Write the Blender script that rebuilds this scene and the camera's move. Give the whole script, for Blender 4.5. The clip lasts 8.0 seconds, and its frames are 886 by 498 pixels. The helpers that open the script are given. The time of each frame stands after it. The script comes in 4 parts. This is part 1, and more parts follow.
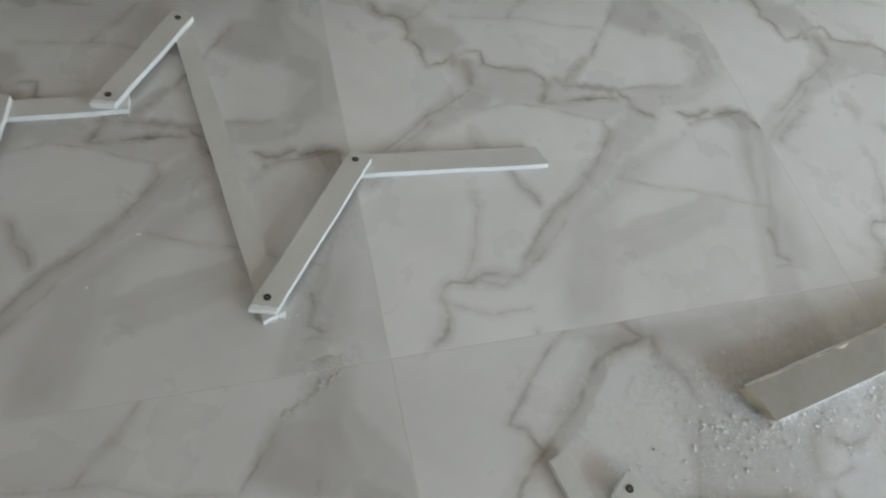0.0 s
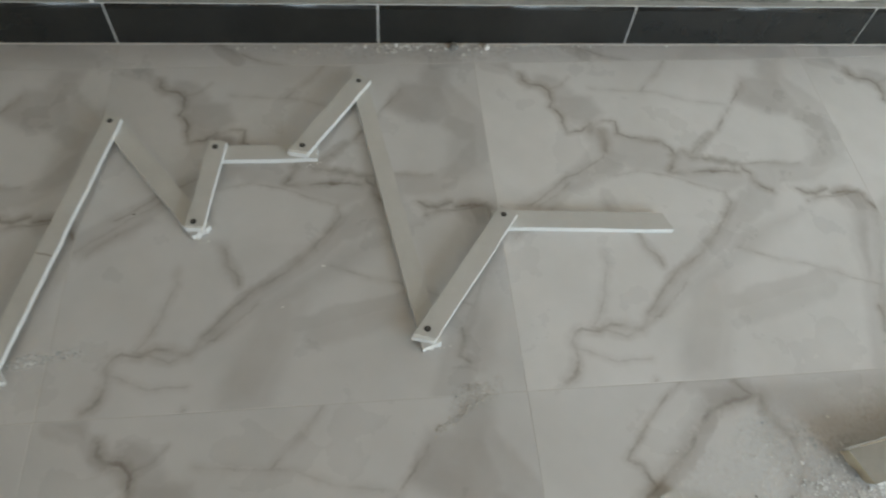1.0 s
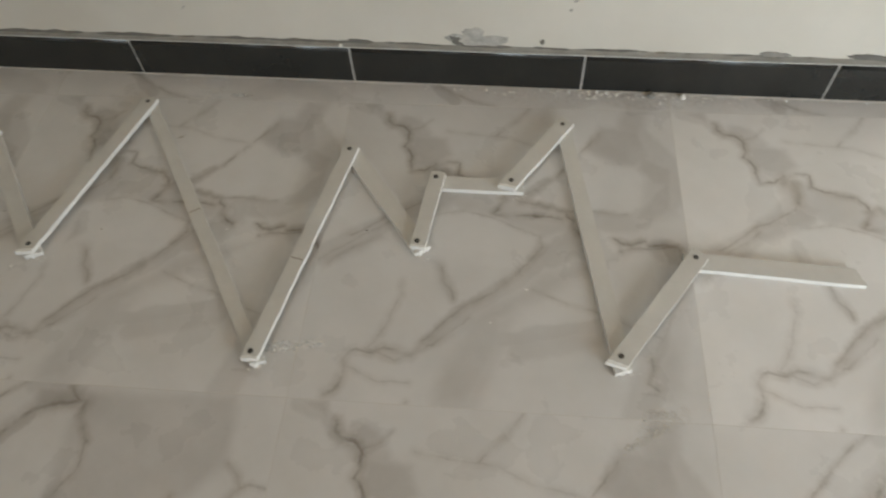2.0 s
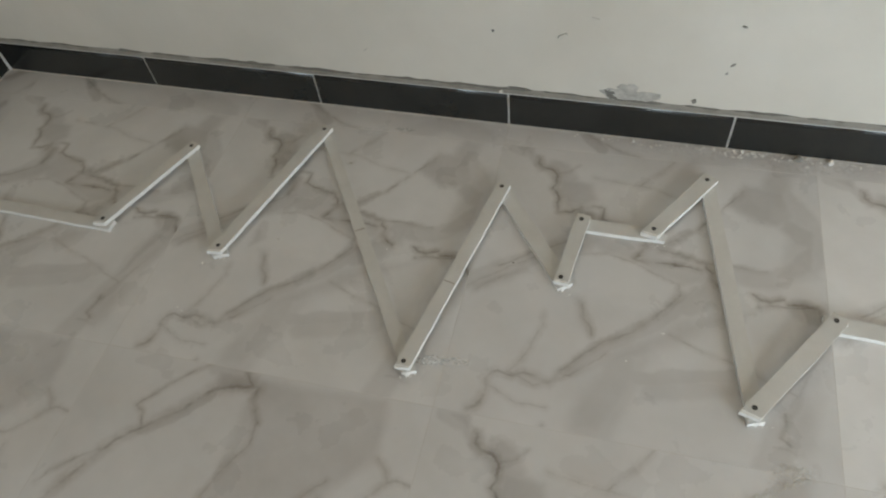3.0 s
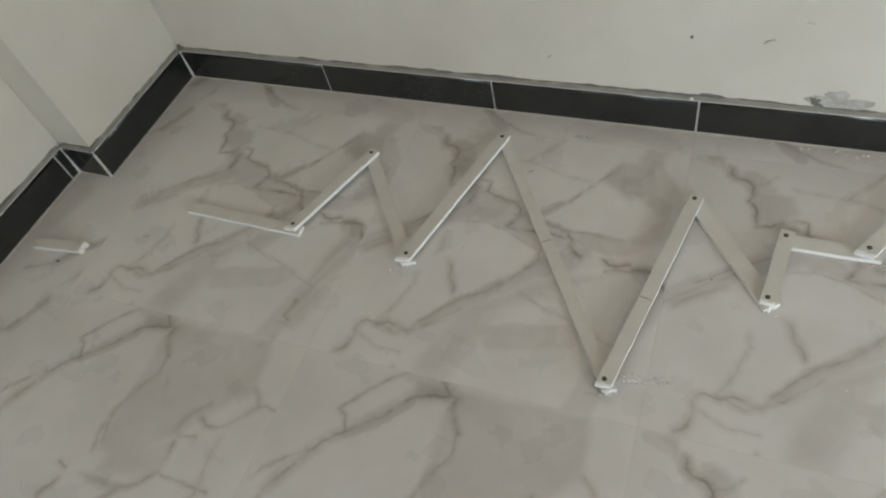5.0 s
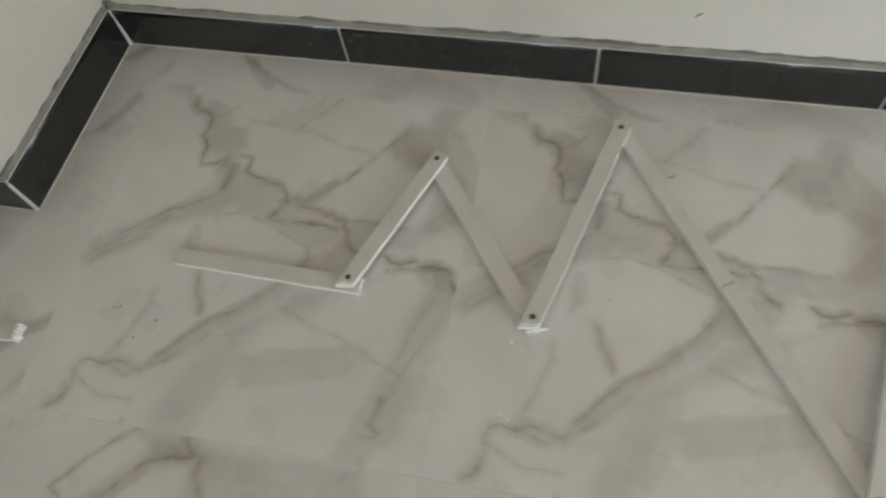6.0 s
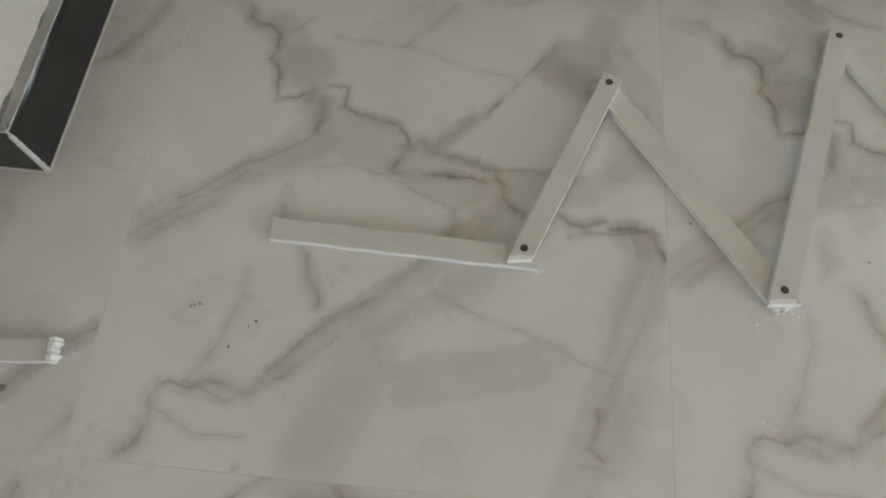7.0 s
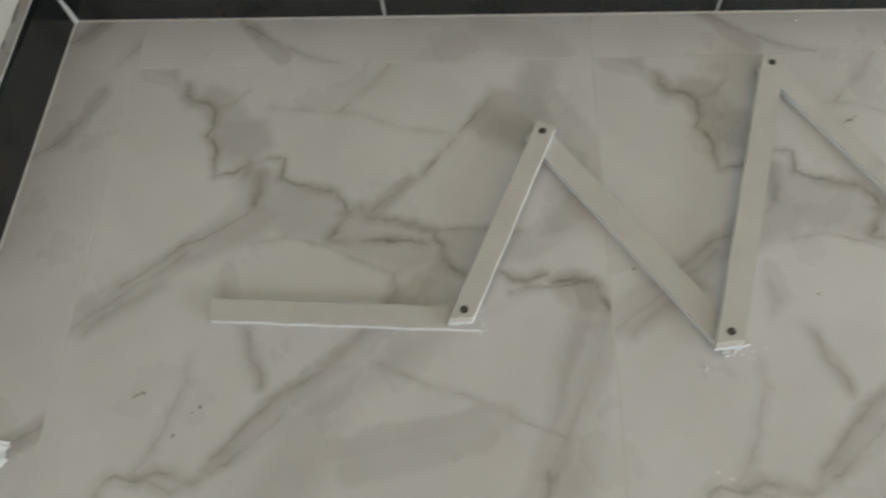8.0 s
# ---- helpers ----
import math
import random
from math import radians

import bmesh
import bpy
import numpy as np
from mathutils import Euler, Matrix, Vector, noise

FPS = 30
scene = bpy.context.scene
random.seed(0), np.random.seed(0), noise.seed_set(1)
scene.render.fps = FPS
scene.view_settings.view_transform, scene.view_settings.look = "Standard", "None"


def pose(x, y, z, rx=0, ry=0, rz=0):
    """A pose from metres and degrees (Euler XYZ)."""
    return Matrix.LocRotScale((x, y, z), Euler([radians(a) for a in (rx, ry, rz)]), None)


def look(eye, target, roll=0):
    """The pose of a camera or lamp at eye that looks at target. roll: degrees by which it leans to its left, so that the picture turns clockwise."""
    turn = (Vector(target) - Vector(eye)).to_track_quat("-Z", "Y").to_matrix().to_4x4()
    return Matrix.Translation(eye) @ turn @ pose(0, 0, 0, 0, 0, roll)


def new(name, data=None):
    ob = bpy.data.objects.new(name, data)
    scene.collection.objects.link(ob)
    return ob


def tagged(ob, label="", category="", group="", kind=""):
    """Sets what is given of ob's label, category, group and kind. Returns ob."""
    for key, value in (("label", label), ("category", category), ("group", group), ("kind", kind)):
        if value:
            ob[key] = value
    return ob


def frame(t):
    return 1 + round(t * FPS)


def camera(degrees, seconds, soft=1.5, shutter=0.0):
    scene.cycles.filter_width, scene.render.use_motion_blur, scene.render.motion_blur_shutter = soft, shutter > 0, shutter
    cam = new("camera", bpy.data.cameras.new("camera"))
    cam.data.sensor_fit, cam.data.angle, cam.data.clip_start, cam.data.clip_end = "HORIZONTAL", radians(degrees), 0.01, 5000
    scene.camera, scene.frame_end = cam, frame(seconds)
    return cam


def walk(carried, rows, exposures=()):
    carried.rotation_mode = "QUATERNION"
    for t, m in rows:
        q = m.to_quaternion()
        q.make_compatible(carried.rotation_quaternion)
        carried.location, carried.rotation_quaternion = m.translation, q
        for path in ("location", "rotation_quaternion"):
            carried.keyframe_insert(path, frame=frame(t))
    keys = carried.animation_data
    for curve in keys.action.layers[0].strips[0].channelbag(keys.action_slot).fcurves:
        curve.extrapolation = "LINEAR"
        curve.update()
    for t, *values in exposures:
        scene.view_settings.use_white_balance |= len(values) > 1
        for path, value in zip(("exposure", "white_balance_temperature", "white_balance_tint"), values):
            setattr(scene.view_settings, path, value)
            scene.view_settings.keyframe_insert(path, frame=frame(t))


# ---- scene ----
cam = camera(64.8, 8.0, soft=2.0, shutter=0.3)
PATH = [
    (0, (1.848, -0.944, 0.722), (2.262, 0.044, -0.967), 13.0),
    (0.5, (1.807, -0.937, 0.763), (2.123, 0.096, -0.92), 10.1),
    (1, (1.752, -0.973, 0.851), (1.934, 0.095, -0.831), 6.7),
    (1.5, (1.709, -1.0, 0.907), (1.698, 0.099, -0.764), 0.3),
    (2, (1.641, -1.029, 0.957), (1.454, 0.079, -0.698), -4.4),
    (2.2, (1.612, -1.033, 0.961), (1.372, 0.099, -0.67), -4.4),
    (3.3, (1.57, -1.118, 1.06), (1.041, 0.003, -0.509), -10.6),
    (3.5, (1.579, -1.119, 1.064), (1.014, -0.037, -0.52), -11.8),
    (4, (1.581, -1.133, 1.12), (0.761, -0.165, -0.425), -19.4),
    (4.2, (1.604, -1.147, 1.129), (0.695, -0.188, -0.373), -21.1),
    (5.3, (1.25, -1.071, 1.039), (0.687, -0.016, -0.564), -14.9),
    (5.5, (1.154, -0.976, 0.995), (0.683, 0.07, -0.643), -13.2),
    (6, (0.881, -0.821, 0.922), (0.512, 0.078, -0.826), -11.9),
    (6.5, (0.592, -0.766, 0.809), (0.372, 0.024, -1.015), -11.1),
    (7, (0.518, -0.725, 0.717), (0.401, 0.042, -1.127), -2.2),
    (7.5, (0.481, -0.7, 0.718), (0.312, 0.065, -1.123), -8.1),
    (8, (0.598, -0.673, 0.724), (0.436, 0.151, -1.092), -9.4),
]
EXPOSURES = [(0, -1.22, 6740, 13.5), (0.5, -1.28, 6890, 12.5), (1, -1.19, 7040, 12.5), (1.5, -1.28, 7860, 16.5), (2, -0.93, 7710, 16.5), (3.5, -0.88, 7190, 13.5),
             (4, -0.8, 7430, 14.5), (5.5, -0.64, 7120, 13.0), (6, -0.53, 7220, 14.0), (6.5, -0.47, 7220, 14.0), (7, -0.47, 7120, 14.0), (8, -0.46, 7020, 14.0)]
walk(cam, [(t, look(eye, target, roll)) for t, eye, target, roll in PATH], EXPOSURES)

# ---- light ----
world = bpy.data.worlds.new("sky")
scene.world = world
world.use_nodes = True
wn = world.node_tree
sky = wn.nodes.new("ShaderNodeTexSky")
sky.sky_type = "NISHITA"
sky.sun_disc = False
sky.sun_elevation, sky.sun_rotation = radians(50), radians(20)
wn.nodes["Background"].inputs["Strength"].default_value = 0.10
wn.links.new(sky.outputs[0], wn.nodes["Background"].inputs["Color"])

FRONT, RIGHT, TOP = -2.25, 4.2, 2.75
SILL, HEAD = 0.08, 1.35
# the weak left window is unseen, added to brighten the left strips' front edges
WINDOWS = ((0.25, 1.35, 11), (2.75, 4.05, 84))       # from x, to x, watts of daylight
EAST_FILL = (-1.95, -0.75, 24)                           # from y, to y, watts; unseen window added to brighten the pier and west wall


def window_light(width, watts, eye, target):
    daylight = bpy.data.lights.new("window_daylight", "AREA")
    daylight.shape, daylight.size, daylight.size_y = "RECTANGLE", width - 0.1, HEAD - SILL - 0.1
    daylight.energy, daylight.color = watts, (0.64, 0.84, 1.0)
    new("window_daylight", daylight).matrix_world = look(eye, target)


for x0, x1, watts in WINDOWS:
    window_light(x1 - x0, watts, ((x0 + x1) / 2, FRONT - 0.05, (SILL + HEAD) / 2), ((x0 + x1) / 2 - (0.85 if x0 > 1 else 0.0), 0.0, 0.5))
# fill lamp in the added east opening
window_light(EAST_FILL[1] - EAST_FILL[0], EAST_FILL[2], (RIGHT + 0.05, sum(EAST_FILL[:2]) / 2, (SILL + HEAD) / 2), (0.0, sum(EAST_FILL[:2]) / 2 + 0.6, 0.4))


# ---- materials ----
class Nodes:
    def __init__(self, name):
        self.mat = bpy.data.materials.new(name)
        self.mat.use_nodes = True
        self.t = self.mat.node_tree
        self.bsdf = self.t.nodes["Principled BSDF"]

    def put(self, kind):
        return self.t.nodes.new(kind)

    def link(self, a, b):
        self.t.links.new(a, b)

    def feed(self, socket, v):
        if isinstance(v, bpy.types.NodeSocket):
            self.link(v, socket)
        else:
            socket.default_value = v

    def math(self, op, a, b=0.0, clamp=False):
        n = self.put("ShaderNodeMath")
        n.operation, n.use_clamp = op, clamp
        self.feed(n.inputs[0], a)
        self.feed(n.inputs[1], b)
        return n.outputs[0]

    def vec(self, op, a, b, out=0):
        n = self.put("ShaderNodeVectorMath")
        n.operation = op
        self.feed(n.inputs[0], a)
        if op == "SCALE":
            self.feed(n.inputs["Scale"], b)
        else:
            self.feed(n.inputs[1], b)
        return n.outputs[out]

    def coords(self, which="Object"):
        return self.put("ShaderNodeTexCoord").outputs[which]

    def noise(self, at, scale, detail=4.0, rough=0.55, out="Fac"):
        n = self.put("ShaderNodeTexNoise")
        self.link(at, n.inputs["Vector"])
        n.inputs["Scale"].default_value = scale
        n.inputs["Detail"].default_value = detail
        n.inputs["Roughness"].default_value = rough
        return n.outputs[out]

    def span(self, v, a0, a1, b0, b1, smooth=False):
        n = self.put("ShaderNodeMapRange")
        n.interpolation_type, n.clamp = ("SMOOTHSTEP", False) if smooth else ("LINEAR", True)
        self.feed(n.inputs["Value"], v)
        for k, x in (("From Min", a0), ("From Max", a1), ("To Min", b0), ("To Max", b1)):
            self.feed(n.inputs[k], x)
        return n.outputs[0]

    def mix(self, f, a, b, blend="MIX"):
        n = self.put("ShaderNodeMix")
        n.data_type, n.blend_type = "RGBA", blend
        self.feed(n.inputs["Factor"], f)
        for s, v in ((n.inputs[6], a), (n.inputs[7], b)):
            self.feed(s, v if isinstance(v, bpy.types.NodeSocket) else (*v, 1))
        return n.outputs[2]

    def bump(self, height, strength, distance):
        n = self.put("ShaderNodeBump")
        n.inputs["Strength"].default_value = strength
        n.inputs["Distance"].default_value = distance
        self.link(height, n.inputs["Height"])
        self.link(n.outputs[0], self.bsdf.inputs["Normal"])

    def done(self, color, rough, spec=0.5):
        self.feed(self.bsdf.inputs["Base Color"], color if isinstance(color, bpy.types.NodeSocket) else (*color, 1))
        self.feed(self.bsdf.inputs["Roughness"], rough)
        self.bsdf.inputs["Specular IOR Level"].default_value = spec
        return self.mat


# Marble prints, drawn line by line: places across and down the tile in metres
PRINT_A, PRINT_B, PRINT_C = [], [], []


def vein(sheet, strength, core, halo, *line):
    """A thin dark vein with a softer stain round it."""
    sheet.append(("vein", strength, core, halo, line))


def band(sheet, strength, width, *line):
    """A broad soft grey band along a line."""
    sheet.append(("band", strength, 0.0, width, line))


def patch(sheet, strength, soft, *corners):
    """A grey field between veins, with a firm edge."""
    sheet.append(("patch", strength, 0.0, soft, corners))


vein(PRINT_A, 0.8, 0.0035, 0.011, (0.081, 0.029), (0.082, 0.045), (0.094, 0.055), (0.111, 0.057), (0.121, 0.071), (0.123, 0.092), (0.117, 0.107), (0.126, 0.113), (0.133, 0.129), (0.134, 0.147), (0.139, 0.165))
vein(PRINT_A, 0.7, 0.003, 0.009, (0.139, 0.165), (0.151, 0.164), (0.162, 0.164), (0.175, 0.154), (0.178, 0.163), (0.189, 0.15), (0.203, 0.139), (0.222, 0.143), (0.222, 0.155), (0.221, 0.17))
vein(PRINT_A, 0.75, 0.0035, 0.01, (0.221, 0.17), (0.24, 0.181), (0.265, 0.187), (0.29, 0.192), (0.3, 0.204), (0.307, 0.22))
vein(PRINT_A, 0.8, 0.006, 0.015, (0.194, 0.162), (0.197, 0.188), (0.192, 0.21))
vein(PRINT_A, 0.6, 0.006, 0.014, (0.18, 0.151), (0.177, 0.165))
vein(PRINT_A, 0.45, 0.0025, 0.01, (0.192, 0.21), (0.185, 0.221), (0.162, 0.238), (0.138, 0.253), (0.116, 0.261), (0.096, 0.279), (0.068, 0.301), (0.047, 0.313))
band(PRINT_A, 0.55, 0.022, (0.169, 0.241), (0.121, 0.272), (0.073, 0.314))
vein(PRINT_A, 0.85, 0.006, 0.014, (0.303, 0.222), (0.322, 0.215), (0.332, 0.224))
vein(PRINT_A, 0.55, 0.003, 0.01, (0.332, 0.224), (0.356, 0.201), (0.377, 0.18), (0.393, 0.17), (0.424, 0.13), (0.451, 0.094), (0.472, 0.062))
band(PRINT_A, 0.6, 0.014, (0.343, 0.217), (0.363, 0.196), (0.377, 0.18))
vein(PRINT_A, 0.85, 0.0035, 0.01, (0.307, 0.222), (0.296, 0.238), (0.287, 0.254), (0.292, 0.258), (0.313, 0.258), (0.348, 0.255), (0.373, 0.256), (0.401, 0.262))
vein(PRINT_A, 0.9, 0.0035, 0.01, (0.331, 0.226), (0.372, 0.233), (0.388, 0.238), (0.399, 0.244), (0.411, 0.245), (0.412, 0.256), (0.422, 0.263), (0.421, 0.277), (0.43, 0.29), (0.447, 0.299))
vein(PRINT_A, 0.4, 0.0025, 0.008, (0.399, 0.244), (0.447, 0.242), (0.482, 0.245), (0.513, 0.246))
band(PRINT_A, 0.5, 0.014, (0.438, 0.266), (0.483, 0.266), (0.521, 0.258))
vein(PRINT_A, 0.6, 0.003, 0.008, (0.519, 0.305), (0.506, 0.322))
vein(PRINT_A, 0.16, 0.003, 0.012, (0.597, 0.355), (0.591, 0.385), (0.576, 0.424), (0.554, 0.471), (0.532, 0.51))
patch(PRINT_A, 0.75, 0.007, (0.559, 0.351), (0.587, 0.328), (0.596, 0.348), (0.568, 0.409), (0.547, 0.466), (0.534, 0.464))
patch(PRINT_A, 0.7, 0.008, (0.547, 0.46), (0.58, 0.408), (0.561, 0.494), (0.533, 0.552), (0.52, 0.57), (0.527, 0.52))
vein(PRINT_A, 0.55, 0.004, 0.01, (0.533, 0.511), (0.532, 0.53), (0.525, 0.553), (0.539, 0.562))
patch(PRINT_A, 0.45, 0.012, (0.563, 0.453), (0.58, 0.47), (0.571, 0.555), (0.553, 0.573), (0.526, 0.564), (0.531, 0.524))
vein(PRINT_A, 0.22, 0.003, 0.008, (0.516, 0.568), (0.55, 0.571))
vein(PRINT_A, 0.28, 0.0025, 0.008, (0.355, 0.401), (0.39, 0.418), (0.424, 0.431), (0.455, 0.437), (0.482, 0.449), (0.517, 0.465), (0.549, 0.475))
band(PRINT_A, 0.5, 0.016, (0.311, 0.492), (0.338, 0.491), (0.364, 0.481), (0.399, 0.474), (0.434, 0.467), (0.461, 0.459))
patch(PRINT_A, 0.75, 0.008, (0.37, 0.297), (0.401, 0.293), (0.377, 0.338), (0.335, 0.377), (0.328, 0.375), (0.357, 0.339))
patch(PRINT_A, 0.5, 0.008, (0.401, 0.293), (0.428, 0.293), (0.389, 0.35), (0.321, 0.408), (0.296, 0.413), (0.335, 0.377), (0.377, 0.338))
vein(PRINT_A, 0.6, 0.003, 0.01, (0.367, 0.301), (0.37, 0.319), (0.357, 0.339), (0.328, 0.377), (0.297, 0.408), (0.251, 0.439), (0.223, 0.465), (0.206, 0.484), (0.188, 0.507), (0.175, 0.525))
vein(PRINT_A, 0.55, 0.0035, 0.012, (0.175, 0.527), (0.155, 0.519), (0.13, 0.518), (0.114, 0.527), (0.09, 0.523), (0.078, 0.529), (0.072, 0.543), (0.077, 0.557), (0.073, 0.58), (0.064, 0.593), (0.052, 0.599))
vein(PRINT_A, 0.6, 0.004, 0.009, (0.073, 0.584), (0.064, 0.593), (0.052, 0.599))
vein(PRINT_A, 0.35, 0.0025, 0.01, (0.147, 0.397), (0.147, 0.424), (0.133, 0.465), (0.122, 0.496), (0.109, 0.518))
vein(PRINT_A, 0.5, 0.003, 0.009, (0.209, 0.37), (0.217, 0.397), (0.23, 0.417), (0.231, 0.428))
patch(PRINT_A, 0.55, 0.005, (0.2, 0.366), (0.212, 0.376), (0.232, 0.425), (0.226, 0.43), (0.208, 0.4))
patch(PRINT_A, 0.6, 0.006, (0.167, 0.295), (0.176, 0.304), (0.186, 0.328), (0.164, 0.327))
patch(PRINT_A, 0.42, 0.01, (0.255, 0.461), (0.308, 0.41), (0.311, 0.492), (0.264, 0.601), (0.212, 0.604))
vein(PRINT_A, 0.3, 0.0025, 0.009, (0.083, 0.553), (0.126, 0.574), (0.148, 0.571), (0.176, 0.572))
vein(PRINT_A, 0.35, 0.003, 0.008, (0.175, 0.601), (0.17, 0.615), (0.158, 0.63))
patch(PRINT_A, 0.65, 0.007, (0.475, 0.044), (0.543, 0.054), (0.563, 0.115), (0.531, 0.148), (0.496, 0.138), (0.448, 0.102))
patch(PRINT_A, 0.65, 0.007, (0.539, 0.113), (0.597, 0.141), (0.593, 0.189), (0.559, 0.185), (0.537, 0.152))
patch(PRINT_A, 0.75, 0.006, (0.593, 0.145), (0.587, 0.236), (0.554, 0.256), (0.513, 0.252), (0.559, 0.202))
patch(PRINT_A, 0.45, 0.006, (0.221, 0.174), (0.289, 0.195), (0.306, 0.222), (0.287, 0.256), (0.238, 0.25), (0.202, 0.228))
patch(PRINT_A, 0.45, 0.006, (0.307, 0.222), (0.411, 0.246), (0.424, 0.281), (0.377, 0.295), (0.316, 0.276), (0.288, 0.258))
vein(PRINT_A, 0.3, 0.0025, 0.007, (0.194, 0.259), (0.238, 0.252), (0.286, 0.264), (0.322, 0.281), (0.366, 0.299))
patch(PRINT_A, 0.65, 0.006, (0.132, 0.074), (0.191, 0.087), (0.206, 0.124), (0.181, 0.148), (0.15, 0.139), (0.133, 0.114))
vein(PRINT_A, 0.35, 0.0025, 0.007, (0.122, 0.069), (0.146, 0.06), (0.164, 0.038))
patch(PRINT_A, 0.7, 0.006, (0.023, 0.005), (0.075, 0.001), (0.087, 0.028), (0.075, 0.047), (0.071, 0.034), (0.045, 0.019))
patch(PRINT_A, 0.6, 0.006, (0.077, 0.036), (0.089, 0.028), (0.099, 0.066), (0.084, 0.064))
patch(PRINT_A, 0.55, 0.008, (0.102, 0.287), (0.005, 0.362), (0.015, 0.377), (0.107, 0.318))
patch(PRINT_A, 0.55, 0.008, (0.205, 0.195), (0.102, 0.287), (0.107, 0.318), (0.179, 0.265), (0.26, 0.226))
vein(PRINT_A, 0.32, 0.0025, 0.008, (0.12, 0.271), (0.097, 0.293), (0.067, 0.312), (0.042, 0.336), (0.024, 0.346), (0.003, 0.366))
vein(PRINT_A, 0.3, 0.0025, 0.008, (0.097, 0.312), (0.071, 0.329), (0.042, 0.349), (0.02, 0.371))
vein(PRINT_A, 0.4, 0.003, 0.009, (0.345, 0.003), (0.318, 0.039), (0.284, 0.077))
vein(PRINT_A, 0.25, 0.0025, 0.009, (0.195, 0.066), (0.314, 0.082), (0.358, 0.1), (0.429, 0.112))
vein(PRINT_A, 0.32, 0.0025, 0.008, (0.335, 0.232), (0.363, 0.201), (0.392, 0.169), (0.429, 0.121))
patch(PRINT_A, 0.55, 0.008, (0.521, 0.006), (0.561, 0.004), (0.546, 0.071), (0.501, 0.134), (0.485, 0.074))
patch(PRINT_A, 0.4, 0.008, (0.56, 0.1), (0.598, 0.14), (0.6, 0.248), (0.534, 0.261))
patch(PRINT_A, 0.45, 0.006, (0.395, 0.246), (0.47, 0.241), (0.458, 0.296), (0.426, 0.296))
# grey field that also takes in some of a strip's shadow
patch(PRINT_A, 0.5, 0.008, (0.358, 0.339), (0.369, 0.306), (0.451, 0.303), (0.433, 0.336))
patch(PRINT_A, 0.95, 0.004, (0.565, 0.311), (0.593, 0.31), (0.593, 0.35), (0.571, 0.349))
vein(PRINT_A, 0.8, 0.004, 0.01, (0.489, 0.297), (0.499, 0.304), (0.517, 0.307), (0.536, 0.299))
vein(PRINT_A, 0.7, 0.0035, 0.009, (0.498, 0.322), (0.52, 0.315), (0.557, 0.314), (0.582, 0.307), (0.594, 0.311))
patch(PRINT_A, 0.6, 0.006, (0.163, 0.308), (0.174, 0.305), (0.185, 0.333), (0.167, 0.349))
patch(PRINT_A, 0.55, 0.007, (0.193, 0.359), (0.207, 0.357), (0.231, 0.432), (0.215, 0.413))
patch(PRINT_A, 0.6, 0.012, (0.366, 0.375), (0.464, 0.349), (0.41, 0.395), (0.293, 0.462), (0.232, 0.49))
band(PRINT_A, 0.35, 0.02, (0.553, 0.399), (0.544, 0.469), (0.528, 0.535))
patch(PRINT_A, 0.4, 0.01, (0.548, 0.374), (0.591, 0.355), (0.592, 0.469), (0.552, 0.535), (0.528, 0.535))
band(PRINT_A, 0.4, 0.02, (0.334, 0.511), (0.413, 0.493), (0.47, 0.476))
vein(PRINT_A, 0.4, 0.003, 0.01, (0.175, 0.525), (0.15, 0.536), (0.105, 0.52))
vein(PRINT_A, 0.35, 0.0025, 0.008, (0.258, 0.458), (0.221, 0.496), (0.178, 0.525))
vein(PRINT_A, 0.95, 0.004, 0.012, (0.545, 0.308), (0.573, 0.306), (0.592, 0.312), (0.604, 0.34))
band(PRINT_A, 0.61, 0.03, (0.118, 0.055), (0.145, 0.085), (0.16, 0.13))
band(PRINT_A, 0.43, 0.016, (0.02, 0.008), (0.06, 0.02), (0.09, 0.055))
band(PRINT_A, 0.47, 0.022, (0.195, 0.195), (0.16, 0.24), (0.11, 0.28), (0.05, 0.318), (0, 0.36))
band(PRINT_A, 0.54, 0.027, (0.185, 0.175), (0.24, 0.205), (0.3, 0.24), (0.36, 0.252), (0.43, 0.262))
band(PRINT_A, 0.5, 0.022, (0.53, 0.03), (0.56, 0.08), (0.6, 0.14), (0.603, 0.205), (0.52, 0.262), (0.455, 0.265))
band(PRINT_A, 0.68, 0.027, (0.565, 0.315), (0.592, 0.345))
band(PRINT_A, 0.68, 0.026, (0.432, 0.275), (0.415, 0.31), (0.385, 0.34))
band(PRINT_A, 0.61, 0.016, (0.385, 0.335), (0.34, 0.375), (0.28, 0.42))
band(PRINT_A, 0.36, 0.04, (0.33, 0.4), (0.295, 0.46), (0.275, 0.53), (0.245, 0.606))
band(PRINT_A, 0.43, 0.013, (0.172, 0.292), (0.18, 0.325))
band(PRINT_A, 0.36, 0.014, (0.205, 0.37), (0.222, 0.4))
band(PRINT_A, 0.54, 0.028, (0.6, 0.36), (0.568, 0.43), (0.545, 0.49), (0.52, 0.56), (0.505, 0.606))
band(PRINT_A, 0.25, 0.02, (0.319, 0.495), (0.411, 0.475), (0.487, 0.46))
band(PRINT_A, 0.62, 0.017, (0.4, 0.31), (0.335, 0.385), (0.25, 0.447), (0.2, 0.5))
vein(PRINT_B, 0.85, 0.0035, 0.01, (0.332, 0.085), (0.321, 0.069), (0.306, 0.049), (0.308, 0.027))
vein(PRINT_B, 0.65, 0.0045, 0.016, (0.308, 0.027), (0.275, 0.03), (0.232, 0.043), (0.208, 0.068), (0.184, 0.094), (0.149, 0.124), (0.115, 0.153), (0.093, 0.182), (0.067, 0.223), (0.045, 0.259))
vein(PRINT_B, 0.55, 0.0035, 0.011, (0.045, 0.259), (0.039, 0.307), (0.027, 0.354), (0.026, 0.391))
